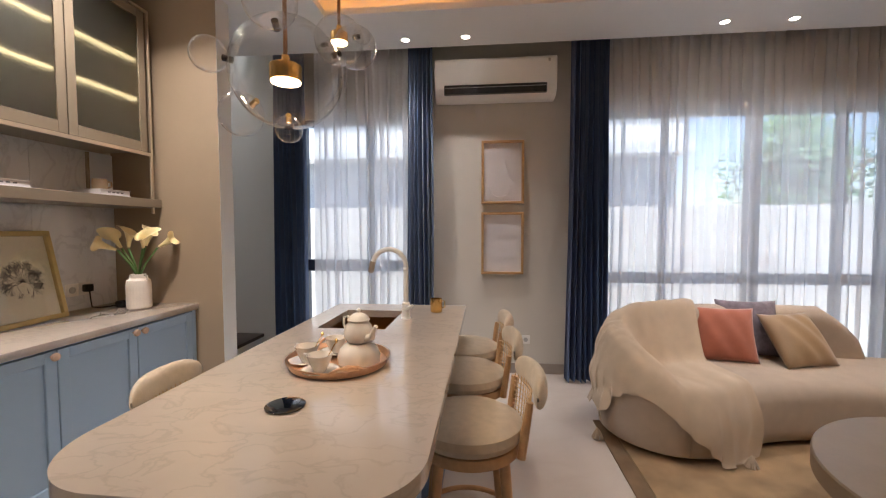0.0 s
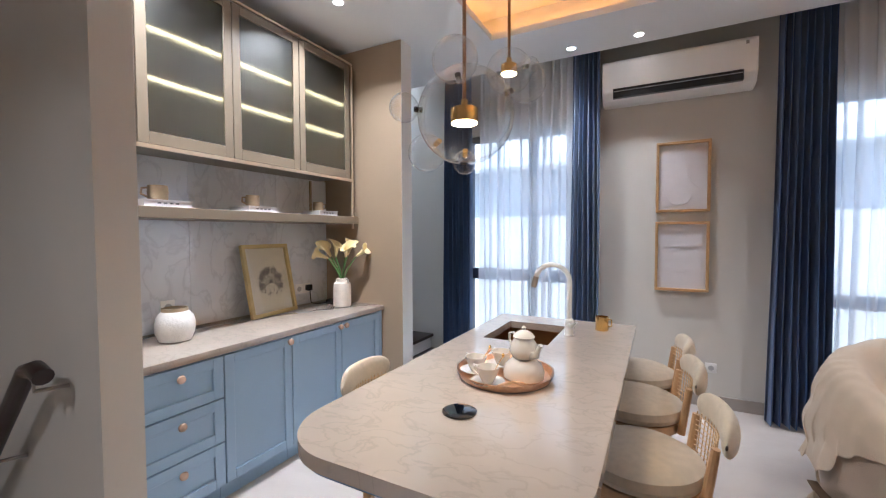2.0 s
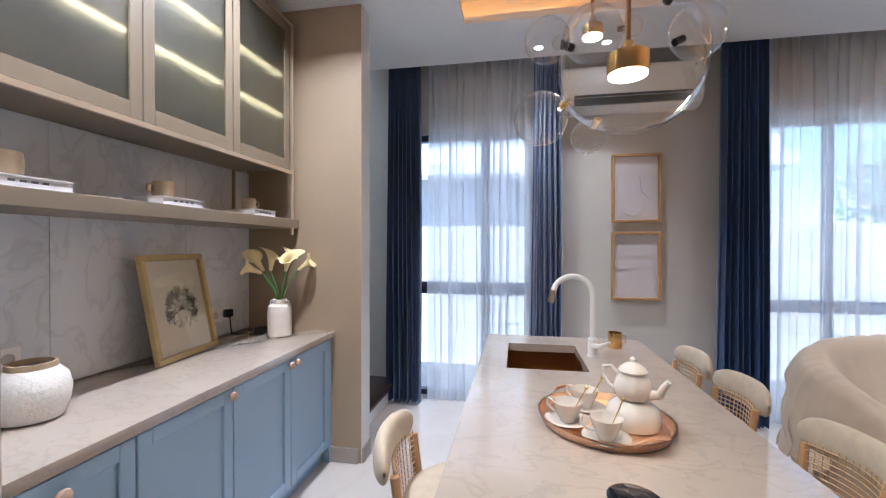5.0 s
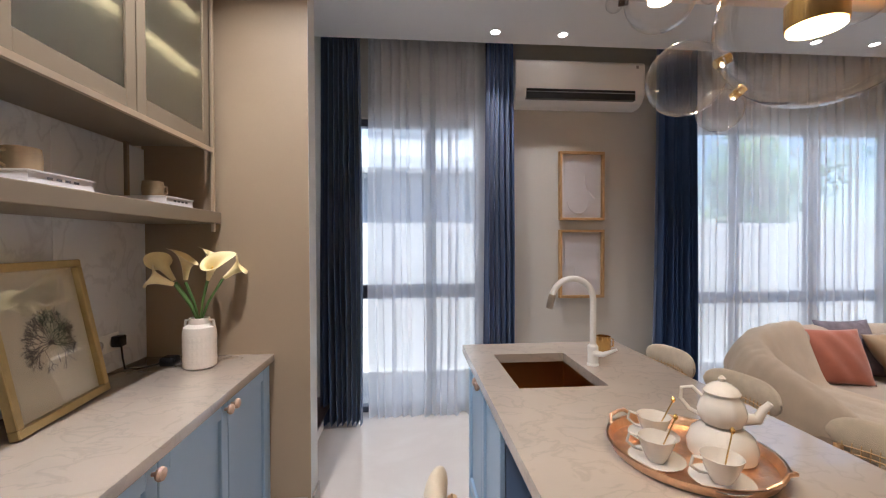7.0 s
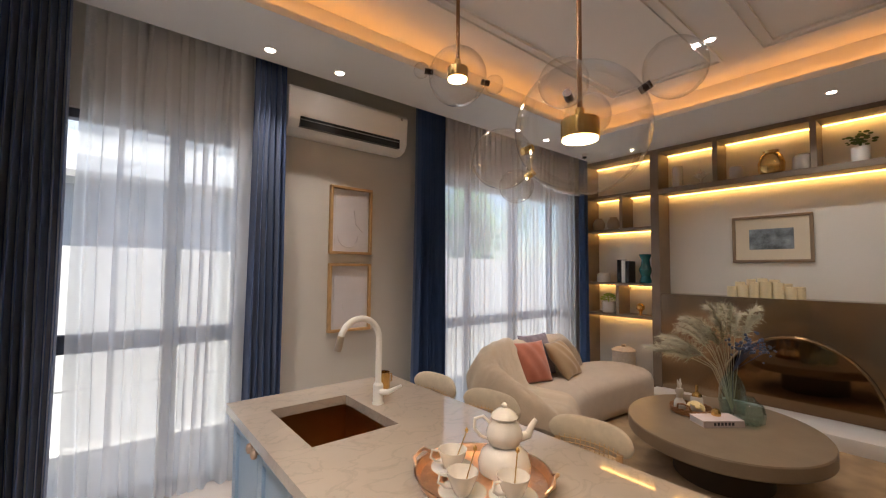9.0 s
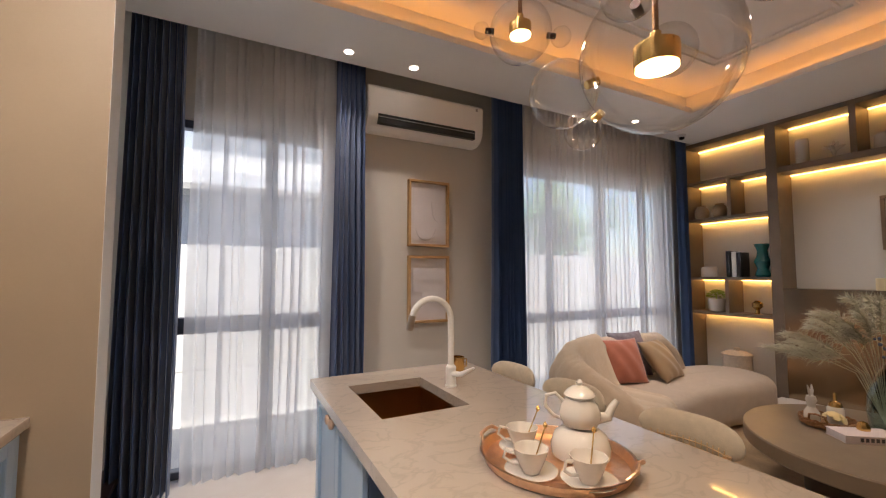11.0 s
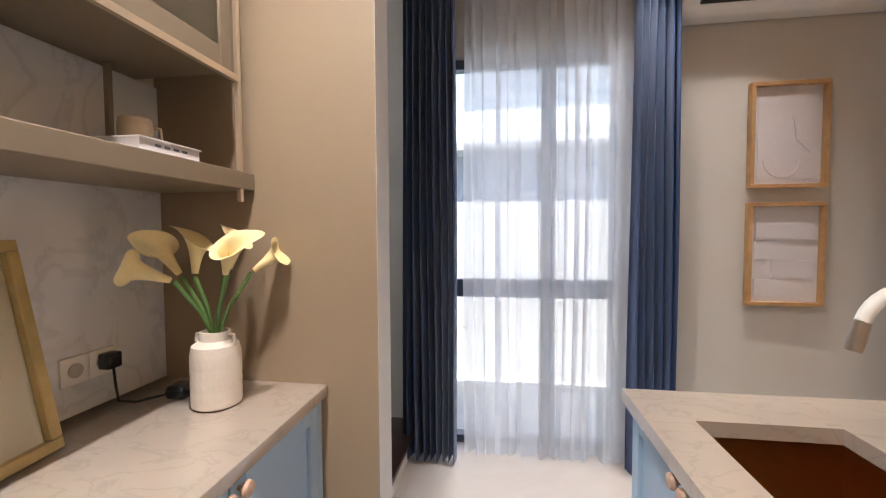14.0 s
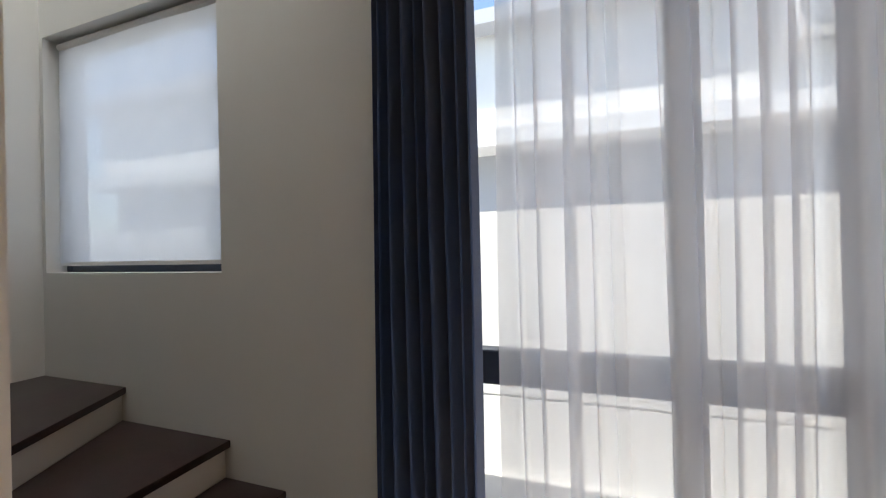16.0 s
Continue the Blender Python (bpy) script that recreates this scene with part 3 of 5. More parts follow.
ys = [0.845, 1.318, 1.778, 2.238, 2.7]
for i, (a, b) in enumerate(zip(ys, ys[1:])):
    c = thing("base_cabinet", (-2.4, a, 0), "pale blue drawer cabinet with round wooden knobs" if i == 0 else "pale blue shaker cabinet with a round wooden knob", "cabinet", group="pantry base cabinets")
    w = b - a
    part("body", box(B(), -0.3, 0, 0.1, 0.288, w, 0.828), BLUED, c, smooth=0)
    part("kickboard", box(B(), -0.29, 0.001, 0.001, 0.25, w - 0.001, 0.1), BLUE, c, smooth=0)
    if i == 0:
        for z0, z1 in ((0.11, 0.345), (0.352, 0.585), (0.592, 0.815)):
            f = part("drawer_front", shaker(B(), 0.004, z0, w - 0.004, z1, 0.31), BLUE, c)
            knob(f, (0.31, w / 2, (z0 + z1) / 2 + 0.06), 1)
    else:
        f = part("door", shaker(B(), 0.003, 0.11, w - 0.003, 0.815, 0.31), BLUE, c)
        knob(f, (0.31, 0.03 if i == 3 else w - 0.03, 0.79), 1)
lone("filler_panel", box(B(), -2.4, 2.702, 0.001, -2.092, 2.733, 0.828), BLUE, "pale blue filler strip beside the cabinets", "panel")
lone("worktop", box(B(), -2.714, 0.832, 0.83, -2.065, 2.734, 0.87, 0.004), MARBLE, "white veined marble worktop on blue cabinets", "worktop")
splash = thing("backsplash", (-2.71, 1.78, 0.87), "polished grey veined marble backsplash slabs", "backsplash")
for y0, y1 in ((0.832, 1.508), (1.51, 2.188), (2.19, 2.734)):
    part("slab", box(B(), -0.004, y0 - 1.78, 0.001, 0.008, y1 - 1.78, 1.06, 0.001, 1), SPLASH, splash)

dy = [0.84, 1.055, 1.582, 2.105, 2.645]
for i, (a, b) in enumerate(zip(dy, dy[1:])):
    c = thing("wall_cabinet", (-2.36, a, 1.93), "taupe wall cabinet with frosted glass doors and lit shelves", "cabinet", group="glazed wall cabinets")
    w = b - a
    for n, q in (("back_panel", (-0.34, 0.0, 0.0, -0.33, w, 0.94)), ("side_panel", (-0.33, 0.0, 0.0, 0.0, 0.012, 0.94)), ("side_panel", (-0.33, w - 0.012, 0.0, 0.0, w, 0.94)),
                 ("bottom_panel", (-0.33, 0.012, 0.0, 0.0, w - 0.012, 0.02)), ("top_panel", (-0.33, 0.012, 0.92, 0.0, w - 0.012, 0.94))):
        part(n, box(B(), *q), TAN, c, smooth=0)
    for z in (0.36, 0.62):
        part("shelf", box(B(), -0.328, 0.013, z, -0.03, w - 0.013, z + 0.018), TAN, c, smooth=0)
        part("light_strip", box(B(), -0.05, 0.02, z - 0.009, -0.035, w - 0.02, z - 0.001), mat("cabinet_led", (1, 0.9, 0.7), 0.5, emit=(1.0, 0.82, 0.52), power=CABW), c, "warm cabinet light strip", smooth=0)
    bm, rw = B(), 0.055
    if i:
        for q in ((0.003, 0.0, rw, 0.94), (w - rw, 0.0, w - 0.003, 0.94), (rw, 0.0, w - rw, rw + 0.01), (rw, 0.94 - rw, w - rw, 0.94)):
            box(bm, 0.002, q[0], q[1], 0.022, q[2], q[3], 0.002, 1)
        d = part("door", bm, TAN, c)
        part("glass_panel", box(B(), 0.008, rw - 0.002, rw, 0.013, w - rw + 0.002, 0.94 - rw + 0.002), REEDED, d, "frosted glass panel", smooth=0)
    else:
        part("door", box(bm, 0.002, 0.002, 0, 0.022, w - 0.003, 0.94, 0.002, 1), TAN, c)
fr = thing("cabinet_frame", (-2.33, 1.75, 1.54), "slim champagne metal frame holding the shelf under wall cabinets", "frame")
part("lower_rail", box(B(), -0.012, -0.91, 0.365, 0.004, 0.906, 0.386), BRASSY, fr, smooth=0)
part("front_rod", box(B(), -0.012, 0.906, -0.03, 0.004, 0.922, 1.33, 0.002, 1), BRASSY, fr)
part("top_rail", box(B(), -0.012, -0.91, 1.334, 0.004, 0.922, 1.348), BRASSY, fr, smooth=0)
part("back_rod", box(B(), -0.285, 0.70, 0.081, -0.27, 0.715, 0.365), TAN, fr, smooth=0)
lone("display_shelf", box(B(), -2.70, 0.832, 1.552, -2.325, 2.734, 1.612, 0.003, 1), TAN, "taupe open shelf below the wall cabinets", "shelf")


def book(at, size, rz, cover, label, page=None, lines=0, group="shelf books"):
    b = thing("book", at, label, "book", rz, group)
    w, d, h = size
    part("cover", box(box(box(B(), -w / 2, -d / 2, 0, w / 2, d / 2, 0.003), -w / 2, -d / 2, h - 0.003, w / 2, d / 2, h), -w / 2, -d / 2, 0.003, -w / 2 + 0.003, d / 2, h - 0.003), cover, b, smooth=0)
    part("page_block", box(B(), -w / 2 + 0.003, -d / 2 + 0.004, 0.003, w / 2 - 0.005, d / 2 - 0.004, h - 0.003), PAPER, b, smooth=0)
    return b


def mug(at, rz, s=1.0):
    m = thing("mug", at, "sand-coloured stoneware mug on a book", "mug", rz, "shelf mugs")
    part("body", lathe(B(), [(0.04 * s, 0), (0.047 * s, 0.006), (0.05 * s, 0.05 * s), (0.046 * s, 0.085 * s), (0.042 * s, 0.085 * s), (0.044 * s, 0.05 * s), (0.04 * s, 0.012)], 28), STONEWARE, m)
    part("handle", tube(B(), [(0.046 * s, 0, 0.07 * s), (0.075 * s, 0, 0.066 * s), (0.078 * s, 0, 0.035 * s), (0.047 * s, 0, 0.02 * s)], 0.006, 8), STONEWARE, m)


def spine_text(b, words, at, size, material, turn=(90, 0, 90)):
    cu = bpy.data.curves.new("lettering", "FONT")
    cu.body, cu.size, cu.extrude, cu.align_x, cu.align_y = words, size, 0.0004, "CENTER", "CENTER"
    dep = new("lettering", cu)
    dep.parent, dep.matrix_basis = b, pose(*at, *turn)
    cu.materials.append(material)


for k, y in enumerate((1.2, 1.79, 2.39)):
    b = book((-2.44, y, 1.612), (0.2, 0.25 - 0.02 * k, 0.036), 0, MATTEWHITE, "white hardback book lying on the shelf")
    for j in range(4):
        part("spine_mark", box(B(), 0.1, -0.06 + 0.03 * j, 0.015, 0.1012, -0.042 + 0.03 * j, 0.022), INK, b, smooth=0)
    mug((-2.46, y + 0.005, 1.6481), -100 if k < 2 else 70, 1.0 - 0.08 * k)


def outlet(at, rz, plates=1):
    o = thing("wall_socket", at, "white wall power socket plate", "socket", rz, "wall sockets")
    for p in range(plates):
        part("plate", box(B(), -0.041 + 0.083 * p, -0.009, -0.041, 0.041 + 0.083 * p, 0, 0.041, 0.003), PLASTIC, o)
        bm = lathe(B(), [(0.021, 0), (0.021, 0.004), (0.017, 0.004), (0.016, 0.001)], 20)
        bmesh.ops.transform(bm, matrix=Matrix.Translation((0.083 * p, -0.009, 0)) @ Matrix.Rotation(radians(90), 4, "X"), verts=bm.verts[:])
        part("socket_ring", bm, mat("grey_plastic", (0.45, 0.44, 0.43), 0.4), o)
    return o


outlet((-2.702, 1.365, 1.02), 90)
o = outlet((-2.702, 2.40, 1.005), 90, 2)
lone("plug", box(B(), -2.69, 2.462, 0.985, -2.65, 2.51, 1.035, 0.006), BLACK, "black power plug in the wall socket", "plug")
lone("charger_cable", tube(B(), [(-2.66, 2.487, 0.985), (-2.655, 2.487, 0.93), (-2.645, 2.485, 0.882), (-2.6, 2.5, 0.876), (-2.56, 2.54, 0.878), (-2.53, 2.55, 0.885)], 0.004, 8), BLACK, "thin black charger cable on the worktop", "cable")
lone("power_adapter", box(B(), -2.53, 2.53, 0.8705, -2.46, 2.6, 0.915, 0.014, 3), BLACK, "black power adapter on the worktop", "adapter")
outlet((0.37, 3.999, 0.33), 0)

# ---- worktop objects ----
jar = thing("ceramic_jar", (-2.43, 1.26, 0.8705), "round white ceramic jar with a raw clay rim", "jar")
part("body", lathe(B(), [(0.062, 0), (0.078, 0.005), (0.096, 0.05), (0.1, 0.095), (0.09, 0.14), (0.066, 0.168)], 40, wave=lambda a, z: 0.012 * math.sin(3 * a + 40 * z)), mat("chalk_glaze", (0.78, 0.74, 0.69), 0.6, vary=0.05, scale=25, bump=0.5, fine=70), jar)
part("rim", lathe(B(), [(0.066, 0.168), (0.065, 0.186), (0.056, 0.186), (0.055, 0.16)], 40), STONEWARE, jar, "raw clay rim")

art = thing("botanical_picture", (-2.541, 2.02, 0.8705), "gilt framed coral print leaning on the backsplash", "picture", rz=96.5, rx=-11)
AW, AH = 0.44, 0.525
for q in ((-AW / 2, 0, AW / 2, 0.028), (-AW / 2, AH - 0.028, AW / 2, AH), (-AW / 2, 0.028, -AW / 2 + 0.028, AH - 0.028), (AW / 2 - 0.028, 0.028, AW / 2, AH - 0.028)):
    part("frame", box(B(), q[0], -0.03, q[1], q[2], 0.0, q[3], 0.003, 1), GILT, art)
part("mat", box(B(), -AW / 2 + 0.028, -0.008, 0.028, AW / 2 - 0.028, -0.004, AH - 0.028), MATBOARD, art, smooth=0)
rnd = random.Random(5)
bm = B()


def coral(p, a, l, r, d):
    q = (p[0] + l * math.cos(a), p[1] + l * math.sin(a))
    n = (-math.sin(a) * r, math.cos(a) * r)
    bm.faces.new([bm.verts.new((x, -0.0088, z)) for x, z in ((p[0] - n[0], p[1] - n[1]), (q[0] - n[0], q[1] - n[1]), (q[0] + n[0], q[1] + n[1]), (p[0] + n[0], p[1] + n[1]))])
    if d:
        for _ in range(3):
            coral(q, a + rnd.gauss(0, 0.6), l * rnd.uniform(0.6, 0.88), r * 0.74, d - 1)


for k in range(16):
    coral((0.012, 0.24), -0.35 + 0.26 * k, 0.038, 0.0014, 4)
coral((0.03, 0.2), -1.5, 0.03, 0.002, 0)
coral((0.1, 0.19), 0.9, 0.04, 0.004, 0)
part("print", bm, INK, art, "grey coral drawing", smooth=0)
g = part("glazing", box(B(), -AW / 2 + 0.026, -0.014, 0.026, AW / 2 - 0.026, -0.012, AH - 0.026), PANE, art, smooth=0)
g.visible_shadow = False

vase = thing("lily_vase", (-2.34, 2.53, 0.8705), "white textured ceramic vase with two small handles", "vase")
part("body", lathe(B(), [(0.06, 0), (0.07, 0.006), *[(0.0715, 0.012 + 0.005 * q) for q in range(31)], (0.066, 0.19), (0.045, 0.205), (0.043, 0.232), (0.037, 0.232), (0.037, 0.2)], 96, wave=lambda a, z: 0.012 * (1 if 0.02 < z < 0.165 and math.sin(24 * a) > 0 and math.sin(190 * z) > -0.4 else 0)), mat("biscuit_ceramic", (0.74, 0.66, 0.57), 0.7, vary=0.06, scale=20, bump=0.2, fine=160), vase)
for s in (1, -1):
    part("handle", tube(B(), [(s * 0.042, 0, 0.222), (s * 0.062, 0, 0.22), (s * 0.066, 0, 0.2), (s * 0.06, 0, 0.185)], 0.006, 8), CERAMIC, vase)


def lily(tip, aim, k):
    f = thing("calla_lily", (-2.34, 2.53, 1.08), "cream calla lily on a green stem in the vase", "flower", group="calla lilies")
    tip, aim = Vector(tip), Vector(aim).normalized()
    part("stem", tube(B(), [(tip.x * 0.04, tip.y * 0.04, 0.0), (tip.x * 0.35, tip.y * 0.35, tip.z * 0.45), tip - aim * 0.01], [0.006, 0.006, 0.007], 8), GREEN, f)
    m = Matrix.Translation(tip) @ aim.to_track_quat("Z", "Y").to_matrix().to_4x4()

    def pet(u, v):
        a = math.tau * u * 1.08
        flare = 0.009 + 0.017 * v + 0.024 * v ** 4
        lip = 1 + 0.9 * max(0, math.cos(a)) ** 3 * v ** 3
        z = 0.125 * v + 0.04 * v ** 2 * math.cos(a) - 0.016 * v ** 8
        return m @ Vector((flare * lip * math.cos(a), flare * math.sin(a) * (1 + 0.08 * u), z))
    part("petal", grid(B(), pet, 28, 12), LILY, f, smooth=180)
    sp = tube(B(), [(0, 0, 0.01), (0, 0, 0.045), (0.004, 0, 0.075)], [0.005, 0.006, 0.003], 8)
    bmesh.ops.transform(sp, matrix=m, verts=sp.verts[:])
    part("spadix", sp, YELLOW, f)


for k, (tip, aim) in enumerate((((-0.065, -0.095, 0.19), (-0.45, -0.8, 0.4)), ((-0.1, -0.02, 0.2), (-0.5, -0.15, 0.8)), ((-0.055, -0.01, 0.2), (0.0, 0.1, 1)),
                                ((0.04, 0.0, 0.2), (0.4, -0.35, 0.8)), ((0.07, 0.1, 0.2), (0.6, 0.7, 0.65)), ((0.02, 0.045, 0.21), (0.1, 0.3, 1)))):
    lily(tip, aim, k)

# ---- island ----
island = thing("kitchen_island", (-0.6, 1.78, 0), "pale blue kitchen island with a rounded marble top", "island")
IX0, IX1, IY0, IY1 = -0.455, 0.445, -1.045, 1.045
SX0, SX1, SY0, SY1 = -0.32, 0.05, 0.33, 0.825
bm = B()
near = [p for p in rounded(IX0, IY0, IX1, SY0, (0.24, 0.2, 0, 0), 14)]
extrude_outline(bm, near, 0.826, 0.87)
box(bm, IX0, SY0, 0.826, SX0, IY1, 0.87)
box(bm, SX1, SY0, 0.826, IX1, IY1, 0.87)
box(bm, SX0, SY1, 0.826, SX1, IY1, 0.87)
bmesh.ops.remove_doubles(bm, verts=bm.verts[:], dist=0.0005)
part("marble_top", bm, MARBLE, island, "white veined marble slab", smooth=25)
# underframe, body and kickboard take the shaded blue, darkened below the slab
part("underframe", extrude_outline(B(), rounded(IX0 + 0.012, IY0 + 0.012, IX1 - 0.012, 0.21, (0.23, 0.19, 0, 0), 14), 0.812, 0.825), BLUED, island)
bm = box(B(), SX0 - 0.003, SY0 - 0.003, 0.65, SX1 + 0.003, SY1 + 0.003, 0.8255)
bmesh.ops.delete(bm, geom=[f for f in bm.faces if f.normal.z > 0.9], context="FACES")
bmesh.ops.recalc_face_normals(bm, faces=bm.faces[:])
bmesh.ops.solidify(bm, geom=bm.faces[:], thickness=-0.006)
part("sink_basin", bm, SINK, island, "bronze steel sink basin", smooth=0)
part("drain", lathe(B(), [(0.04, 0.657), (0.04, 0.66), (0.03, 0.66), (0.028, 0.658)], 24, (-0.135, 0.58, 0)), STEEL, island)
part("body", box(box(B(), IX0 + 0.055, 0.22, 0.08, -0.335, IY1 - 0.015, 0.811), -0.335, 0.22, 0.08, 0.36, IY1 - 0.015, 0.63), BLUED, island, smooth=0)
for a, b in ((0.225, 0.62), (0.626, 1.03)):
    d = part("door", shaker(B(), a, 0.09, b, 0.805, IX0 + 0.033, -1), BLUE, island)
    knob(d, (IX0 + 0.033, (b - 0.028) if a < 0.5 else (a + 0.028), 0.79), -1)
part("far_panel", box(B(), IX0 + 0.035, IY1 - 0.014, 0.0, 0.38, IY1 - 0.004, 0.811), BLUE, island, smooth=0)
part("pedestal", box(B(), -0.16, -0.62, 0.0, 0.26, 0.219, 0.811, 0.01), BLUE, island, "pale blue support panel")
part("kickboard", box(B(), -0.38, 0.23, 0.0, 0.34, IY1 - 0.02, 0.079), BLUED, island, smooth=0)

lone("pop_up_socket", lathe(B(), [(0.054, 0.0), (0.058, 0.002), (0.058, 0.006), (0.05, 0.009), (0.0, 0.009)], 48), BLACKGLASS, "round black glass pop-up socket in the marble top", "socket", (-0.615, 1.157, 0.8702))

tap = thing("kitchen_tap", (-0.49, 2.385, 0.8702), "white swan-neck pull-out kitchen tap", "tap", rz=180)
part("base", lathe(B(), [(0.027, 0), (0.027, 0.006), (0.024, 0.01), (0.024, 0.09), (0.016, 0.1)], 24), MATTEWHITE, tap)
arc = [(0, 0, 0.09), (0, 0, 0.3)] + [(0.1 - 0.1 * math.cos(radians(a)), 0, 0.31 + 0.1 * math.sin(radians(a))) for a in range(0, 166, 11)]
part("neck", tube(B(), arc, 0.0145, 14), MATTEWHITE, tap)
e = arc[-1]
part("spray_head", tube(B(), [e, (e[0] + 0.012, 0, e[2] - 0.05), (e[0] + 0.016, 0, e[2] - 0.065)], [0.0165, 0.017, 0.015], 14), mat("satin_nickel", (0.5, 0.42, 0.34), 0.3, 0.9), tap)
part("lever", tube(B(), [(0, 0.02, 0.06), (-0.02, 0.06, 0.065), (-0.06, 0.11, 0.1)], [0.014, 0.012, 0.005], 10), MATTEWHITE, tap)
cup = thing("brass_cup", (-0.335, 2.6, 0.8702), "polished brass cup beside the kitchen tap", "cup")
part("body", lathe(B(), [(0.036, 0), (0.038, 0.003), (0.038, 0.085), (0.035, 0.085), (0.034, 0.006), (0, 0.006)], 32), GOLD, cup)
part("handle", tube(B(), [(0.037, 0, 0.07), (0.055, 0, 0.068), (0.055, 0, 0.03), (0.037, 0, 0.025)], 0.004, 8), GOLD, cup)

TRAYC = Vector((-0.6, 1.565, 0.8702))
tray = thing("copper_tray", TRAYC, "round hammered rose copper serving tray with branch handles", "tray", rz=-62)
part("body", lathe(B(), [(0.175, 0), (0.197, 0.003), (0.208, 0.03), (0.212, 0.03), (0.204, 0.03), (0.193, 0.008), (0.001, 0.006)], 64, squash=0.95), COPPER, tray)
for s in (1, -1):
    part("handle", tube(B(), [(s * 0.196, -0.06, 0.028), (s * 0.216, -0.035, 0.044), (s * 0.214, 0.0, 0.05), (s * 0.218, 0.035, 0.044), (s * 0.198, 0.06, 0.028)], [0.004, 0.006, 0.005, 0.006, 0.004], 8), COPPER, tray)


def teacup(at, rz):
    c = thing("teacup", at, "white porcelain teacup standing on its saucer", "teacup", rz, "tea set cups")
    part("bowl", lathe(B(), [(0.02, 0), (0.023, 0.004), (0.03, 0.018), (0.041, 0.045), (0.046, 0.062), (0.044, 0.062), (0.038, 0.045), (0.026, 0.018), (0.0, 0.012)], 36, wave=lambda a, z: 0.018 * math.sin(8 * a) * (z > 0.05)), CERAMIC, c)
    part("handle", tube(B(), [(0.04, 0, 0.054), (0.064, 0, 0.058), (0.07, 0, 0.036), (0.05, 0, 0.022), (0.032, 0, 0.02)], 0.0042, 8), CERAMIC, c)
    s = thing("saucer", (at[0], at[1], TRAYC[2] + 0.0075), "white porcelain saucer on the copper tray", "saucer", rz, "tea set saucers")
    part("dish", lathe(B(), [(0.03, 0), (0.034, 0.002), (0.066, 0.012), (0.068, 0.014), (0.064, 0.0145), (0.03, 0.006), (0, 0.006)], 40), CERAMIC, s)
    sp = thing("teaspoon", at, "small gilt teaspoon with a leaf finial in the cup", "spoon", rz + 40, "teaspoons")
    part("stem", tube(B(), [(-0.012, 0, 0.02), (-0.04, 0, 0.068), (-0.058, 0, 0.1)], 0.0018, 6), GOLD, sp)
    part("finial", lathe(B(), [(0.001, 0.096), (0.006, 0.102), (0.006, 0.108), (0.001, 0.114)], 10, (-0.06, 0, 0)), GOLD, sp)


CZ = TRAYC[2] + 0.0138
teacup((-0.715, 1.53, CZ), 150)
teacup((-0.62, 1.425, CZ), 170)
teacup((-0.645, 1.655, CZ), 140)
pot = thing("teapot", (-0.515, 1.555, TRAYC[2] + 0.007), "white porcelain teapot stacked on its warmer", "teapot", rz=-35)
part("warmer", lathe(B(), [(0.072, 0), (0.08, 0.004), (0.083, 0.03), (0.072, 0.06), (0.05, 0.078), (0.046, 0.08), (0.001, 0.08)], 48, wave=lambda a, z: 0.01 * math.sin(24 * a) * (0.005 < z < 0.07)), CERAMIC, pot)
part("body", lathe(B(), [(0.036, 0.081), (0.046, 0.086), (0.056, 0.105), (0.058, 0.12), (0.05, 0.145), (0.038, 0.163), (0.037, 0.168), (0.001, 0.168)], 48, wave=lambda a, z: 0.012 * math.sin(10 * a)), CERAMIC, pot)
part("lid", lathe(B(), [(0.043, 0.166), (0.044, 0.17), (0.036, 0.182), (0.02, 0.193), (0.007, 0.197), (0.01, 0.206), (0.004, 0.213), (0.0005, 0.214)], 36), CERAMIC, pot)
part("spout", tube(B(), [(0.045, 0, 0.105), (0.078, 0, 0.112), (0.09, 0, 0.14), (0.104, 0, 0.158)], [0.017, 0.014, 0.01, 0.008], 12), CERAMIC, pot)
part("handle", tube(B(), [(-0.045, 0, 0.15), (-0.068, 0, 0.172), (-0.094, 0, 0.165), (-0.096, 0, 0.135), (-0.075, 0, 0.11), (-0.05, 0, 0.1)], 0.0055, 10), CERAMIC, pot)


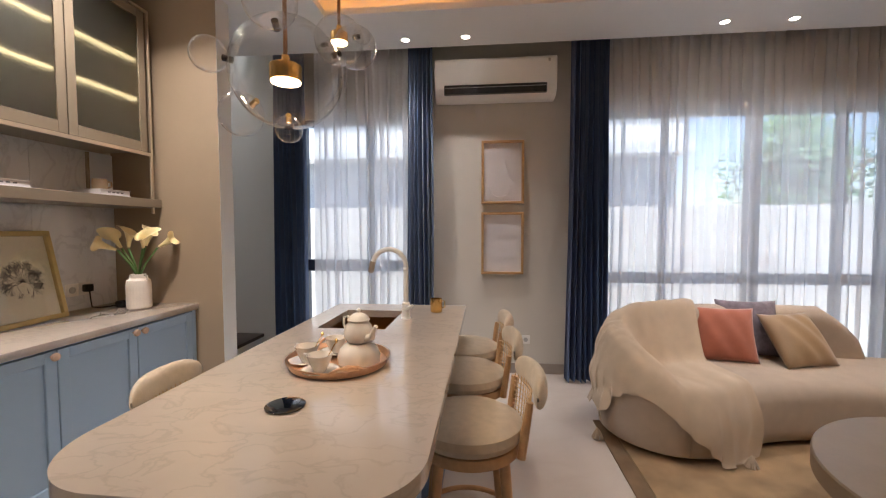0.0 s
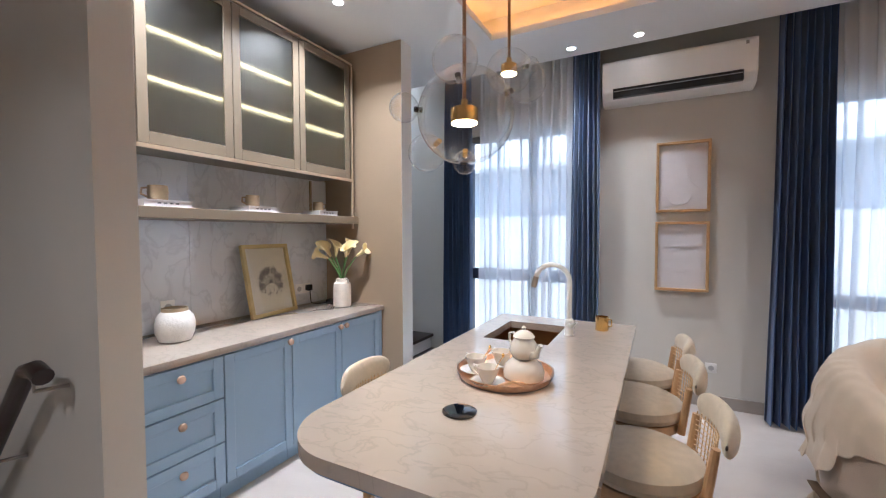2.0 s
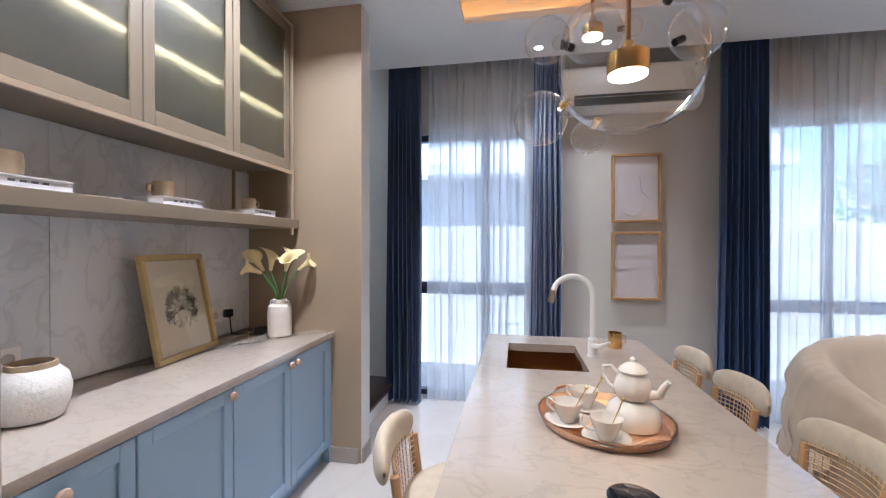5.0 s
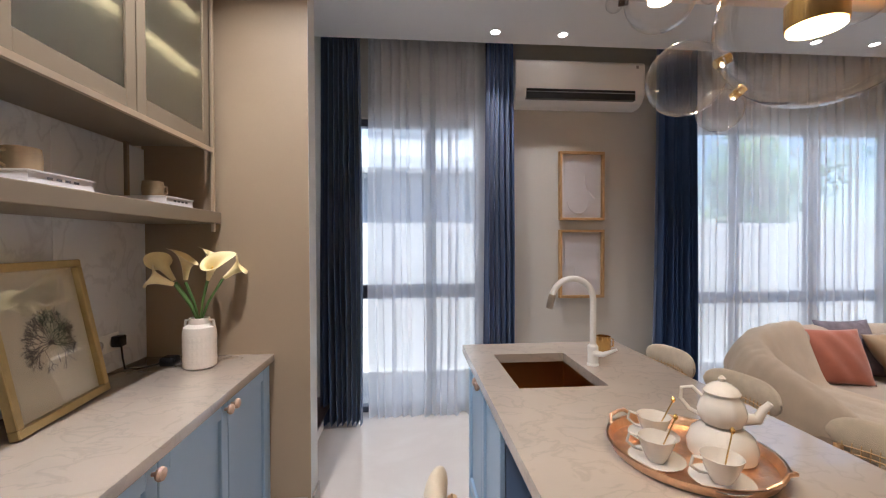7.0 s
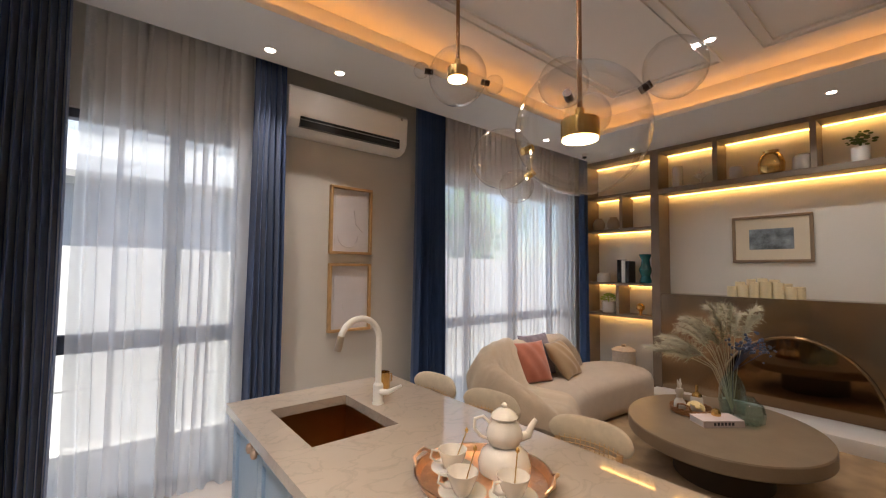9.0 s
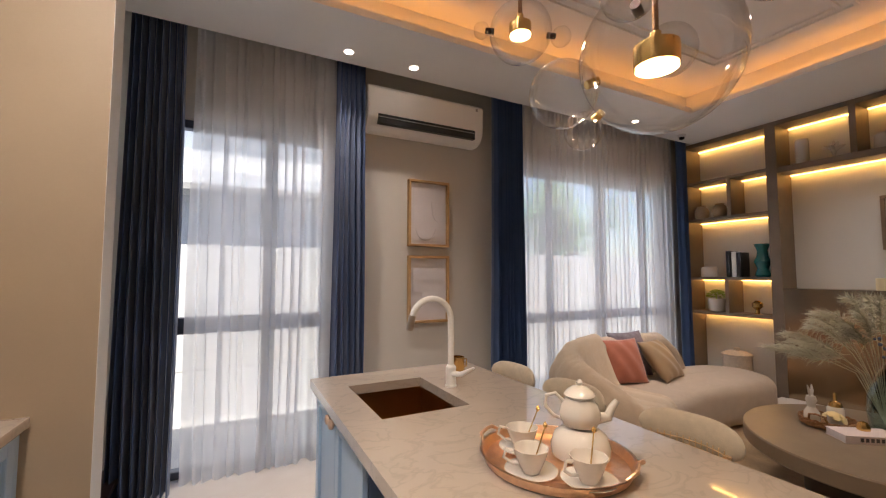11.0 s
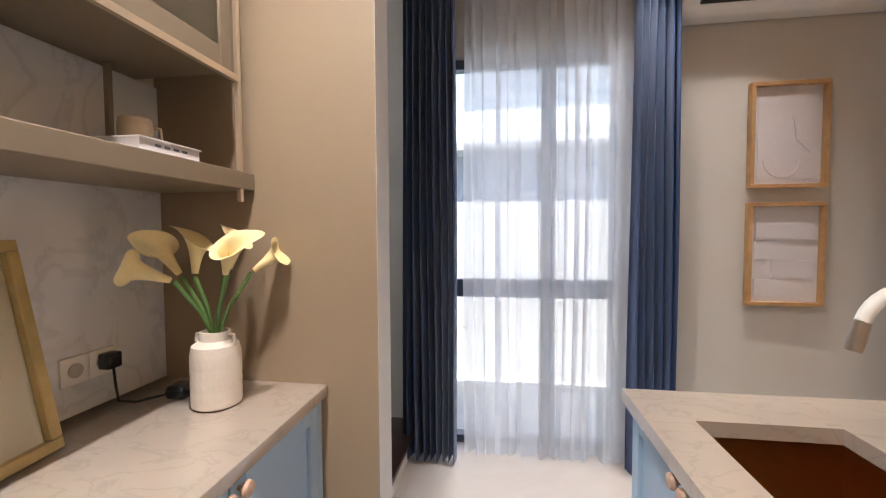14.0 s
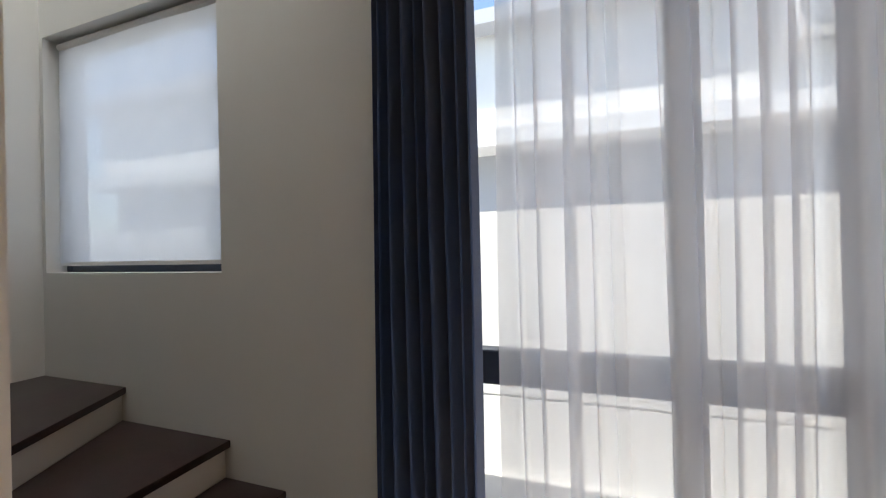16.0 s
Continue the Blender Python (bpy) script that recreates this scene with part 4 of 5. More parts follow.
# ---- counter stools ----
def stool():
    s = thing("counter_stool", (0, 0, 0), "light oak counter stool with a round oat cushion and cane back", "stool", group="counter stools")
    part("seat", lathe(B(), [(0.17, 0.575), (0.205, 0.585), (0.218, 0.61), (0.212, 0.64), (0.18, 0.658), (0.09, 0.665), (0.001, 0.666)], 48), FABRIC, s, "round oat cushion")
    part("seat_ring", lathe(B(), [(0.19, 0.535), (0.205, 0.537), (0.21, 0.555), (0.205, 0.577), (0.18, 0.577)], 48), OAK, s)
    for k in range(4):
        a = radians(45 + 90 * k)
        c, n = math.cos(a), math.sin(a)
        part("leg", tube(B(), [(0.235 * c, 0.235 * n, 0), (0.2 * c, 0.2 * n, 0.3), (0.172 * c, 0.172 * n, 0.545)], [0.015, 0.019, 0.022], 12), OAK, s)
    ring = [(0.206 * math.cos(radians(x)), 0.206 * math.sin(radians(x)), 0.22) for x in range(0, 361, 12)]
    part("footrest", tube(B(), ring, 0.011, 8, cap=False), OAK, s)
    for n in (-1, 1):
        part("back_post", tube(B(), [(0.185, 0.13 * n, 0.545), (0.2, 0.135 * n, 0.66), (0.213, 0.14 * n, 0.76)], [0.017, 0.016, 0.014], 10), OAK, s)
    bm = B()
    for k in range(13):
        y = -0.125 + 0.25 * k / 12
        x = 0.035 * (1 - (y / 0.13) ** 2)
        tube(bm, [(0.195 + x, y, 0.6), (0.212 + x, y * 1.05, 0.775)], 0.0022, 4)
    for k in range(9):
        z = 0.61 + 0.019 * k
        tube(bm, [(0.193 + 0.035 * (1 - (y / 0.13) ** 2) + (z - 0.6) * 0.1, y, z) for y in [-0.13 + 0.026 * j for j in range(11)]], 0.0022, 4)
    tagged(part("cane_back", bm, CANE, s, "woven cane panel"), kind="stuff")

    def cushion(u, v):
        a, b = math.tau * u, (v - 0.5) * 2
        y = 0.19 * math.copysign(abs(b) ** 0.8, b)
        k = max(0.02, (1 - abs(b) ** 3.2)) ** 0.5
        return (0.225 + 0.05 * (1 - (y / 0.2) ** 2) + 0.03 * k * math.cos(a), y, 0.79 + 0.068 * k * math.sin(a))
    part("back_cushion", grid(B(), cushion, 20, 25, wrap=True), FABRIC, s, "padded oat back cushion", smooth=180)
    return s


st = stool()
st.matrix_basis = pose(-0.09, 1.63, 0, 0, 0, 7)
copy_thing(st, pose(-0.13, 2.19, 0, 0, 0, 6))
copy_thing(st, pose(-0.145, 2.67, 0, 0, 0, 4))
copy_thing(st, pose(-1.02, 1.49, 0, 0, 0, 183))

# ---- pendant ----
pend = thing("bubble_pendant", (-0.62, 1.21, 1.84), "clear blown glass bubble pendant with a brass lamp", "pendant lamp", group="bubble pendants")
pend2 = thing("bubble_pendant", (-0.62, 1.672, 2.16), "smaller clear glass bubble pendant with a brass lamp", "pendant lamp", group="bubble pendants")


def bubble(parent, c, r, label=""):
    ico = bmesh.ops.create_uvsphere
    bm = B()
    ico(bm, u_segments=40, v_segments=24, radius=r, matrix=Matrix.Translation(c))
    o = part("glass_bubble", bm, BUBBLE, parent, label, smooth=180)
    o.visible_shadow = False


def lamp(parent, c, r, top, h):
    part("rod", tube(B(), [(c[0], c[1], c[2] + h / 2 + 0.02), (c[0], c[1], top)], 0.0065, 10), mat("bronze_rod", (0.3, 0.17, 0.09), 0.3, 0.9), parent)
    part("lamp_holder", lathe(B(), [(r, -h / 2), (r * 1.02, -h / 2 + 0.004), (r * 1.02, h / 2), (r * 0.9, h / 2 + 0.003), (0.011, h / 2 + 0.004), (0.011, h / 2 + 0.03), (0.0066, h / 2 + 0.032)], 36, c), GOLD, parent, "brushed brass lamp holder")
    part("lamp_disc", lathe(B(), [(r * 0.95, -h / 2 - 0.004), (r * 0.95, -h / 2 + 0.002)], 36, c), BULB, parent, "glowing warm lamp disc", smooth=0)


def joint(parent, c, d):
    d = Vector(d).normalized()
    c = Vector(c)
    part("joint", tube(B(), [c - d * 0.014, c + d * 0.014], 0.0095, 12), DARKMETAL if d.z > -0.2 else GOLD, parent)


lamp(pend, (0, 0, 0.02), 0.045, 1.42, 0.046)
lamp(pend2, (0, 0, 0.015), 0.034, 1.1, 0.036)
BR = 0.162
bubble(pend, (0.005, 0, 0.02), BR, "large clear glass bubble")
bubble(pend2, (0, 0, 0.005), 0.098, "clear glass bubble")
for d, r in (((-0.9, -0.38, 0.15), 0.05), ((-0.86, 0.35, -0.4), 0.07), ((-0.36, 0.75, -0.65), 0.045), ((0.25, -0.88, 0.45), 0.066), ((0.75, 0.38, 0.45), 0.066)):
    d = Vector(d).normalized()
    bubble(pend, d * (BR + r) + Vector((0.005, 0, 0.02)), r)
    joint(pend, d * BR + Vector((0.005, 0, 0.02)), d)
for d, r in (((-0.8, 0.5, 0.1), 0.026), ((0.75, -0.4, -0.1), 0.032)):
    d = Vector(d).normalized()
    bubble(pend2, d * (0.098 + r) + Vector((0, 0, 0.005)), r)
    joint(pend2, d * 0.098 + Vector((0, 0, 0.005)), d)
lone("ceiling_rose", lathe(B(), [(0.06, 0), (0.06, 0.018), (0.0, 0.018)], 24), GOLD, "brass ceiling plate of the pendants", "ceiling plate", (-0.62, 1.21, H + 0.22))


def bulb(name, at, power, color, size, spread=150):
    l = new(name, bpy.data.lights.new(name, "AREA"))
    l.data.shape, l.data.size, l.data.energy, l.data.color, l.data.spread = "DISK", size, power, color, radians(spread)
    l.matrix_basis = pose(*at)


bulb("pendant_light", (-0.62, 1.21, 1.828), 0.9, (1, 0.78, 0.5), 0.06)
bulb("pendant_light", (-0.62, 1.672, 2.148), 0.6, (1, 0.78, 0.5), 0.05)

# ---- downlights ----
# (-1.96, 1.15) and (-1.8, -1.1) are unseen spots, added to brighten pantry and hall
SPOTS = [(-0.708, 3.548, H), (-0.193, 3.548, H), (1.84, 3.51, H), (2.345, 3.51, H), (-1.96, 2.1, H), (-1.96, 1.15, H), (1.93, 1.8, H + 0.24), (1.93, 1.71, H + 0.24), (3.1, 1.2, H), (-1.8, -1.1, H)]
for x, y, z in SPOTS:
    watt = SPOTW * (1.7 if y < 0 else 2.6 if x < -1.5 else 0.55 if y > 3.4 else 1.0)
    d = thing("downlight", (x, y, z), "small recessed white ceiling downlight", "downlight", group="ceiling downlights")
    part("bezel", lathe(B(), [(0.044, 0.0), (0.044, -0.004), (0.034, -0.005), (0.03, -0.001)], 28, close=False), PLASTIC, d)
    part("lens", lathe(B(), [(0.03, -0.003), (0.03, -0.001)], 28), SPOTGLOW, d, "glowing lens", smooth=0)
    bulb("spot_light", (x, y, z - 0.008), watt, (1, 0.92, 0.83), 0.06, 75 if y > 3.4 else 130)

# ---- air conditioner ----
ac = thing("air_conditioner", (0.06, 3.998, 2.59), "white wall-mounted split air conditioner", "air conditioner")
sec = [(0, 0), (-0.1, 0.0), (-0.16, 0.025), (-0.2, 0.09), (-0.205, 0.33), (-0.19, 0.355), (0, 0.36)]
bm = B()
for x0, x1 in ((-0.55, 0.55),):
    l = [bm.verts.new((x0, y, z)) for y, z in sec]
    r = [bm.verts.new((x1, y, z)) for y, z in sec]
    bm.faces.new(l)
    bm.faces.new(r[::-1])
    for i in range(len(sec)):
        k = (i + 1) % len(sec)
        bm.faces.new((l[i], r[i], r[k], l[k]))
bmesh.ops.bevel(bm, geom=[e for e in bm.edges], offset=0.012, segments=3, affect="EDGES", profile=0.5)
part("casing", bm, PLASTIC, ac)
bm = B()
box(bm, -0.46, -0.207, 0.036, 0.46, -0.14, 0.115)
part("outlet_slot", bm, BLACK, ac, "dark air outlet slot", smooth=0)
for k in range(2):
    part("louvre", box(B(), -0.455, -0.212 + 0.014 * k, 0.088 - 0.024 * k, 0.455, -0.17, 0.093 - 0.024 * k), mat("grey_louvre", (0.3, 0.29, 0.28), 0.5), ac, smooth=0)
part("badge", box(B(), 0.47, -0.2075, 0.3, 0.49, -0.203, 0.325), STEEL, ac, smooth=0)

# ---- relief pictures ----
for k, (z0, z1) in enumerate(((1.642, 2.237), (0.968, 1.56))):
    p = thing("relief_picture", (0.14, 3.998, z0), "oak framed white paper relief picture on the wall", "picture", group="paired wall pictures")
    h, w = z1 - z0, 0.2
    for q in ((-w, 0, w, 0.022), (-w, h - 0.022, w, h), (-w, 0.022, -w + 0.022, h - 0.022), (w - 0.022, 0.022, w, h - 0.022)):
        part("frame", box(B(), q[0], -0.045, q[1], q[2], 0, q[3], 0.002, 1), OAKFRAME, p)
    part("backing", box(B(), -w + 0.022, -0.012, 0.022, w - 0.022, -0.004, h - 0.022), PAPER, p, smooth=0)
    if k == 0:
        part("paper_sheet", box(B(), -0.15, -0.016, 0.05, 0.15, -0.012, h - 0.06), PAPER, p, smooth=0)
        part("paper_curl", tube(B(), [(-0.12 + 0.19 * (math.cos(a) * 0.5 + 0.5), -0.018, 0.16 + 0.1 * math.sin(a)) for a in [math.pi + math.pi * i / 12 for i in range(13)]], 0.004, 6), PAPER, p)
        part("paper_curl", tube(B(), [(0.03, -0.018, 0.4), (0.05, -0.018, 0.27), (0.12, -0.018, 0.2)], 0.004, 6), PAPER, p)
    else:
        for j, (a, b) in enumerate(((-0.15, 0.02), (-0.06, 0.15), (-0.15, -0.03), (-0.15, 0.15))):
            part("paper_strip", box(B(), a, -0.016 - 0.002 * j, 0.05 + 0.11 * j, b, -0.012, 0.15 + 0.11 * j), PAPER, p, smooth=0)

# ---- living area ----
lone("rug", extrude_outline(B(), rounded(0.86, 0.1, 3.5, 2.93, (0.02,) * 4, 3), 0.0005, 0.012, 0.003, 1), RUG, "mottled tan pile rug under the coffee table", "rug")
bm = B()
for q in ((0.76, 0.0, 0.858, 3.03), (0.862, 2.932, 3.6, 3.03), (0.862, 0.0, 3.6, 0.098)):
    box(bm, q[0], q[1], 0.0005, q[2], q[3], 0.011, 0.002, 1)
lone("rug_binding", bm, RUGEDGE, "dark bound edge of the tan rug", "rug border")

# sofa: a bent capsule in plan with a back that wraps one end
P0, P1, P2 = Vector((1.2, 2.9)), Vector((1.85, 3.38)), Vector((3.08, 3.13))
SW, SEAT = 0.42, 0.4


def mid(t):
    return P0 * (1 - t) ** 2 + P1 * 2 * t * (1 - t) + P2 * t * t


LINE = [mid(i / 60) for i in range(61)]


def outline(n_side=40, n_cap=18):
    """Clockwise from the front of the round end nearest the stools, round by the back to the far end, and along the front."""
    out = []
    d0 = (LINE[1] - LINE[0]).normalized()
    d1 = (LINE[-1] - LINE[-2]).normalized()
    a0 = math.atan2(d0.y, d0.x)
    for i in range(n_cap):
        a = a0 - math.pi / 2 - math.pi * i / n_cap
        out.append((P0 + SW * Vector((math.cos(a), math.sin(a))), Vector((math.cos(a), math.sin(a)))))
    for i in range(n_side):
        t = i / n_side
        d = (mid(t + 0.005) - mid(t - 0.005)).normalized()
        n = Vector((-d.y, d.x))
        out.append((mid(t) + SW * n, n))
    a1 = math.atan2(d1.y, d1.x)
    for i in range(n_cap):
        a = a1 + math.pi / 2 - math.pi * i / n_cap
        out.append((P2 + SW * Vector((math.cos(a), math.sin(a))), Vector((math.cos(a), math.sin(a)))))
    for i in range(n_side):
        t = 1 - i / n_side
        d = (mid(t + 0.005) - mid(t - 0.005)).normalized()
        n = Vector((d.y, -d.x))
        out.append((mid(t) + SW * n, n))
    return out


OUT = outline()
sofa = thing("curved_sofa", (0, 0, 0), "cream boucle curved sofa with a wraparound back", "sofa")
bm = B()
prof = [(-0.06, 0.03), (-0.01, 0.05), (0.0, 0.12), (0.0, SEAT - 0.1), (-0.02, SEAT - 0.045), (-0.055, SEAT - 0.015), (-0.11, SEAT), (-0.25, SEAT + 0.012), (-0.4, SEAT + 0.015), (-0.419, SEAT + 0.015)]
rings = [[bm.verts.new((*(p + n * o), z)) for p, n in OUT] for o, z in prof]
for a, b in zip(rings, rings[1:]):
    for i in range(len(OUT)):
        k = (i + 1) % len(OUT)
        bm.faces.new((a[i], a[k], b[k], b[i]))
part("seat", bm, BOUCLE, sofa, smooth=180)
U0, U1 = 4, 54


def back_height(i):
    u = (i - U0) / (U1 - U0)
    rise = min(1, max(0, u) / 0.38)
    fall = min(1, max(0, 1 - u) / 0.1)
    return SEAT - 0.02 + (0.44 - 0.04 * u) * math.sin(rise * math.pi / 2) ** 0.8 * fall ** 0.45


bm = B()
TH = 0.22
rings = []
for i in range(U0, U1 + 1):
    p, n = OUT[i]
    h = max(SEAT + 0.0, back_height(i))
    sec = [(0.004, 0.06), (0.012, 0.3), (0.004, h - 0.12)] + [(-TH / 2 + (TH / 2 + 0.004) * math.cos(radians(a)), h - 0.1 + 0.1 * math.sin(radians(a))) for a in range(15, 180, 15)] + [(-TH, h - 0.12), (-TH - 0.02, SEAT - 0.05), (-TH, 0.1)]
    rings.append([bm.verts.new((*(p + n * o), z)) for o, z in sec])
for a, b in zip(rings, rings[1:]):
    for k in range(len(a) - 1):
        bm.faces.new((a[k], b[k], b[k + 1], a[k + 1]))
bm.faces.new(rings[0])
bm.faces.new(rings[-1][::-1])
part("backrest", bm, BOUCLE, sofa, smooth=180)


def sofa_top(x, y):
    """Height of the sofa's upper surface, its distance past the outline and the outward way."""
    q = Vector((x, y))
    best = min(range(len(OUT)), key=lambda i: (OUT[i][0] - q).length_squared)
    p, n = OUT[best]
    out_d = (q - p).dot(n)
    e = -out_d
    z = SEAT + 0.012 if e > 0.11 else SEAT - 0.11 + 0.11 * math.sqrt(max(0, 1 - ((0.11 - max(0, e)) / 0.11) ** 2)) + 0.012
    if U0 <= best <= U1 and e < TH:
        h = max(SEAT, back_height(best))
        c = (max(0, e) - TH / 2) / (TH / 2)
        z = max(z, h - 0.1 + 0.1 * math.sqrt(max(0, 1 - c * c)))
    return z, out_d, p, n


def throw_at(u, v):
    a, b, c, d = Vector((0.46, 2.7)), Vector((1.68, 2.2)), Vector((1.58, 3.74)), Vector((0.55, 3.45))
    q = (a * (1 - u) + b * u) * (1 - v) + (d * (1 - u) + c * u) * v
    q = q + Vector((0.03 * math.sin(7 * v + 1), 0.03 * math.sin(6 * u)))
    z, o, p, n = sofa_top(q.x, q.y)
    e = -o
    if e > TH / 2:
        # tented from the crest of the back down to the seat
        near = min(range(U0, U1 + 1), key=lambda i: (OUT[i][0] - q).length_squared)
        gap = (OUT[near][0] - q).length
        z = max(z, back_height(near) + 0.012 - 2.1 * max(0, gap - TH * 0.75))
    fold = 0.009 * math.sin(22 * u + 4 * v) + 0.006 * math.sin(13 * u - 9 * v)
    if o > 0:
        s = p + n * (0.024 + abs(fold) * 2.5 + 0.03 * min(1, o * 2.5))
        return (s.x, s.y, max(0.03, z - 0.03 - 1.3 * o))
    return (q.x, q.y, z + 0.03 + abs(fold))


bm = grid(B(), throw_at, 64, 64)
for _ in range(3):
    bmesh.ops.smooth_vert(bm, verts=bm.verts[:], factor=0.5, use_axis_x=True, use_axis_y=True, use_axis_z=True)
throw = thing("throw_blanket", (0, 0, 0), "cream knitted throw draped over the sofa back", "blanket")
part("cloth", bm, THROW, throw, smooth=180)
for q in ((1.52, 2.5, 0.03), (0.72, 2.76, 0.03)):
    bm = B()
    rnd = random.Random(2)
    for _ in range(30):
        a = rnd.uniform(0, math.tau)
        tube(bm, [(q[0], q[1], q[2] + 0.05), (q[0] + 0.02 * math.cos(a), q[1] + 0.02 * math.sin(a), q[2] + 0.02), (q[0] + 0.035 * math.cos(a), q[1] + 0.035 * math.sin(a), q[2] - 0.015)], 0.004, 5)
    part("tassel", bm, THROW, throw)


def cushion(at, size, rz, tilt, material, label):
    c = thing("cushion", at, label, "cushion", rz, "sofa cushions", rx=tilt)

    def side(s):
        def fn(u, v):
            a, b = 2 * u - 1, 2 * v - 1
            pin = 1 - 0.07 * (1 - abs(a) ** 2) * abs(b) ** 4
            pin2 = 1 - 0.07 * (1 - abs(b) ** 2) * abs(a) ** 4
            t = size * 0.19 * ((1 - abs(a) ** 2.4) * (1 - abs(b) ** 2.4)) ** 0.55
            w = 0.006 * math.sin(9 * a + 5 * b) * (1 - a * a)
            return (size / 2 * a * pin2, s * (t + w * (t > 0.01)), size / 2 + size / 2 * b * pin)
        return fn
    bm = grid(grid(B(), side(1), 22, 22), side(-1), 22, 22)
    bmesh.ops.remove_doubles(bm, verts=bm.verts[:], dist=0.0008)
    part("cover", bm, material, c, smooth=180)


cushion((1.76, 3.2, SEAT + 0.01), 0.42, -12, -24, PINK, "terracotta velvet scatter cushion on the sofa")
cushion((2.02, 3.33, SEAT + 0.02), 0.44, -4, -20, LAVENDER, "grey mauve patterned scatter cushion on the sofa")
cushion((2.3, 3.12, SEAT + 0.012), 0.43, 14, -38, BRONZESATIN, "tan satin scatter cushion on the sofa")

# coffee table
table = thing("coffee_table", (2.067, 1.749, 0), "oval greige wooden coffee table on a drum base", "coffee table", rz=27.6)
part("tabletop", lathe(B(), [(0.67, 0.29), (0.706, 0.295), (0.716, 0.305), (0.716, 0.384), (0.709, 0.392), (0.001, 0.392)], 72, squash=0.873), TABLEWOOD, table)
part("base", lathe(B(), [(0.34, 0.013), (0.36, 0.02), (0.36, 0.29)], 48, squash=0.873), mat("dark_table_base", (0.06, 0.045, 0.035), 0.5), table)
TZ = 0.393
flower_vase = thing("glass_vase", (2.35, 1.75, TZ), "tall aqua glass vase holding dried grasses", "vase")
part("body", lathe(B(), [(0.06, 0), (0.082, 0.012), (0.094, 0.11), (0.09, 0.2), (0.066, 0.275), (0.034, 0.315), (0.032, 0.34), (0.028, 0.34), (0.03, 0.312), (0.06, 0.27), (0.084, 0.2), (0.088, 0.11), (0.07, 0.018), (0, 0.014)], 40), AQUA, flower_vase)
gl = thing("glass_bowl_vase", (2.2, 1.6, TZ), "squat aqua glass vase on the coffee table", "vase")
part("body", lathe(B(), [(0.06, 0), (0.092, 0.02), (0.102, 0.085), (0.085, 0.145), (0.045, 0.175), (0.03, 0.2), (0.026, 0.2), (0.04, 0.172), (0.08, 0.14), (0.096, 0.085), (0.07, 0.014), (0, 0.012)], 36), AQUA, gl)
grass = thing("dried_bouquet", (2.35, 1.75, TZ + 0.02), "dried cream pampas plumes with blue thistles in a glass vase", "bouquet")
rnd = random.Random(8)
for k in range(17):
    s = k / 16
    lean = -0.12 + 0.74 * s + rnd.gauss(0, 0.03)
    tip = Vector((rnd.gauss(-0.06, 0.14), lean, 0.77 - 0.55 * max(0, s - 0.25) ** 1.4 + rnd.gauss(0, 0.035)))

    def stalk(w, tip=tip):
        return Vector((tip.x * w ** 1.6, tip.y * w ** 1.6, 0.32 * min(1, w / 0.38) if w < 0.38 else 0.32 + (tip.z - 0.32) * math.sin((w - 0.38) / 0.62 * math.pi / 2)))
    stem = tube(B(), [stalk(w) for w in (0, 0.38, 0.55, 0.7, 0.85, 1)], 0.0022, 5)
    part("stem", stem, PLUME, grass)
    pl = B()
    for j in range(300):
        w = rnd.uniform(0.62, 1.0)
        c = stalk(w)
        along = (stalk(min(1, w + 0.04)) - stalk(w - 0.04)).normalized()
        d = (along * 0.9 + Vector([rnd.gauss(0, 0.55) for _ in range(3)])).normalized()
        l, n = rnd.uniform(0.04, 0.095), d.orthogonal().normalized() * 0.0034
        pl.faces.new([pl.verts.new(c - n), pl.verts.new(c + n), pl.verts.new(c + d * l + Vector((0, 0, -0.016)))])
    part("plume", pl, PLUME, grass, smooth=0)
bm = B()
for k in range(90):
    c = Vector((0.02 + rnd.gauss(0, 0.06), -0.13 + rnd.gauss(0, 0.07), 0.52 + rnd.gauss(0, 0.045)))
    bmesh.ops.create_icosphere(bm, subdivisions=1, radius=rnd.uniform(0.007, 0.015), matrix=Matrix.Translation(c))
for k in range(10):
    tube(bm, [(0, 0, 0.02), (0, -0.01, 0.32), (0.02 + rnd.gauss(0, 0.05), -0.16 + rnd.gauss(0, 0.08), 0.56)], 0.002, 5)
tagged(part("thistle", bm, BLUEFLOWER, grass), kind="stuff")
wt = thing("wicker_tray", (2.13, 1.97, TZ), "round brown wicker tray with ornaments", "tray")
bm = lathe(B(), [(0.1, 0), (0.13, 0.004), (0.14, 0.02)], 36, close=False)
for k in range(4):
    tube(bm, [((0.138 + 0.002 * k) * math.cos(a), (0.138 + 0.002 * k) * math.sin(a), 0.012 + 0.011 * k + 0.003 * math.sin(18 * a + 3 * k)) for a in [math.tau * i / 72 for i in range(73)]], 0.007, 6, cap=False)
lathe(bm, [(0.001, 0.004), (0.13, 0.006)], 36, close=False)
part("basket", bm, WICKER, wt)
part("handle", tube(B(), [(-0.13, 0.05, 0.04), (-0.145, 0.04, 0.085), (-0.15, 0.0, 0.095), (-0.145, -0.04, 0.085), (-0.13, -0.05, 0.04)], 0.007, 8), WICKER, wt)
bm = lathe(B(), [(0.03, 0.0), (0.036, 0.02), (0.034, 0.055), (0.018, 0.08), (0.02, 0.1), (0.026, 0.118), (0.02, 0.138), (0.004, 0.145)], 20)
for s in (-1, 1):
    tube(bm, [(s * 0.008, 0, 0.135), (s * 0.016, 0, 0.165), (s * 0.022, 0.004, 0.195)], [0.006, 0.008, 0.003], 8)
bmesh.ops.scale(bm, vec=(1.25, 1.25, 1.25), verts=bm.verts[:])
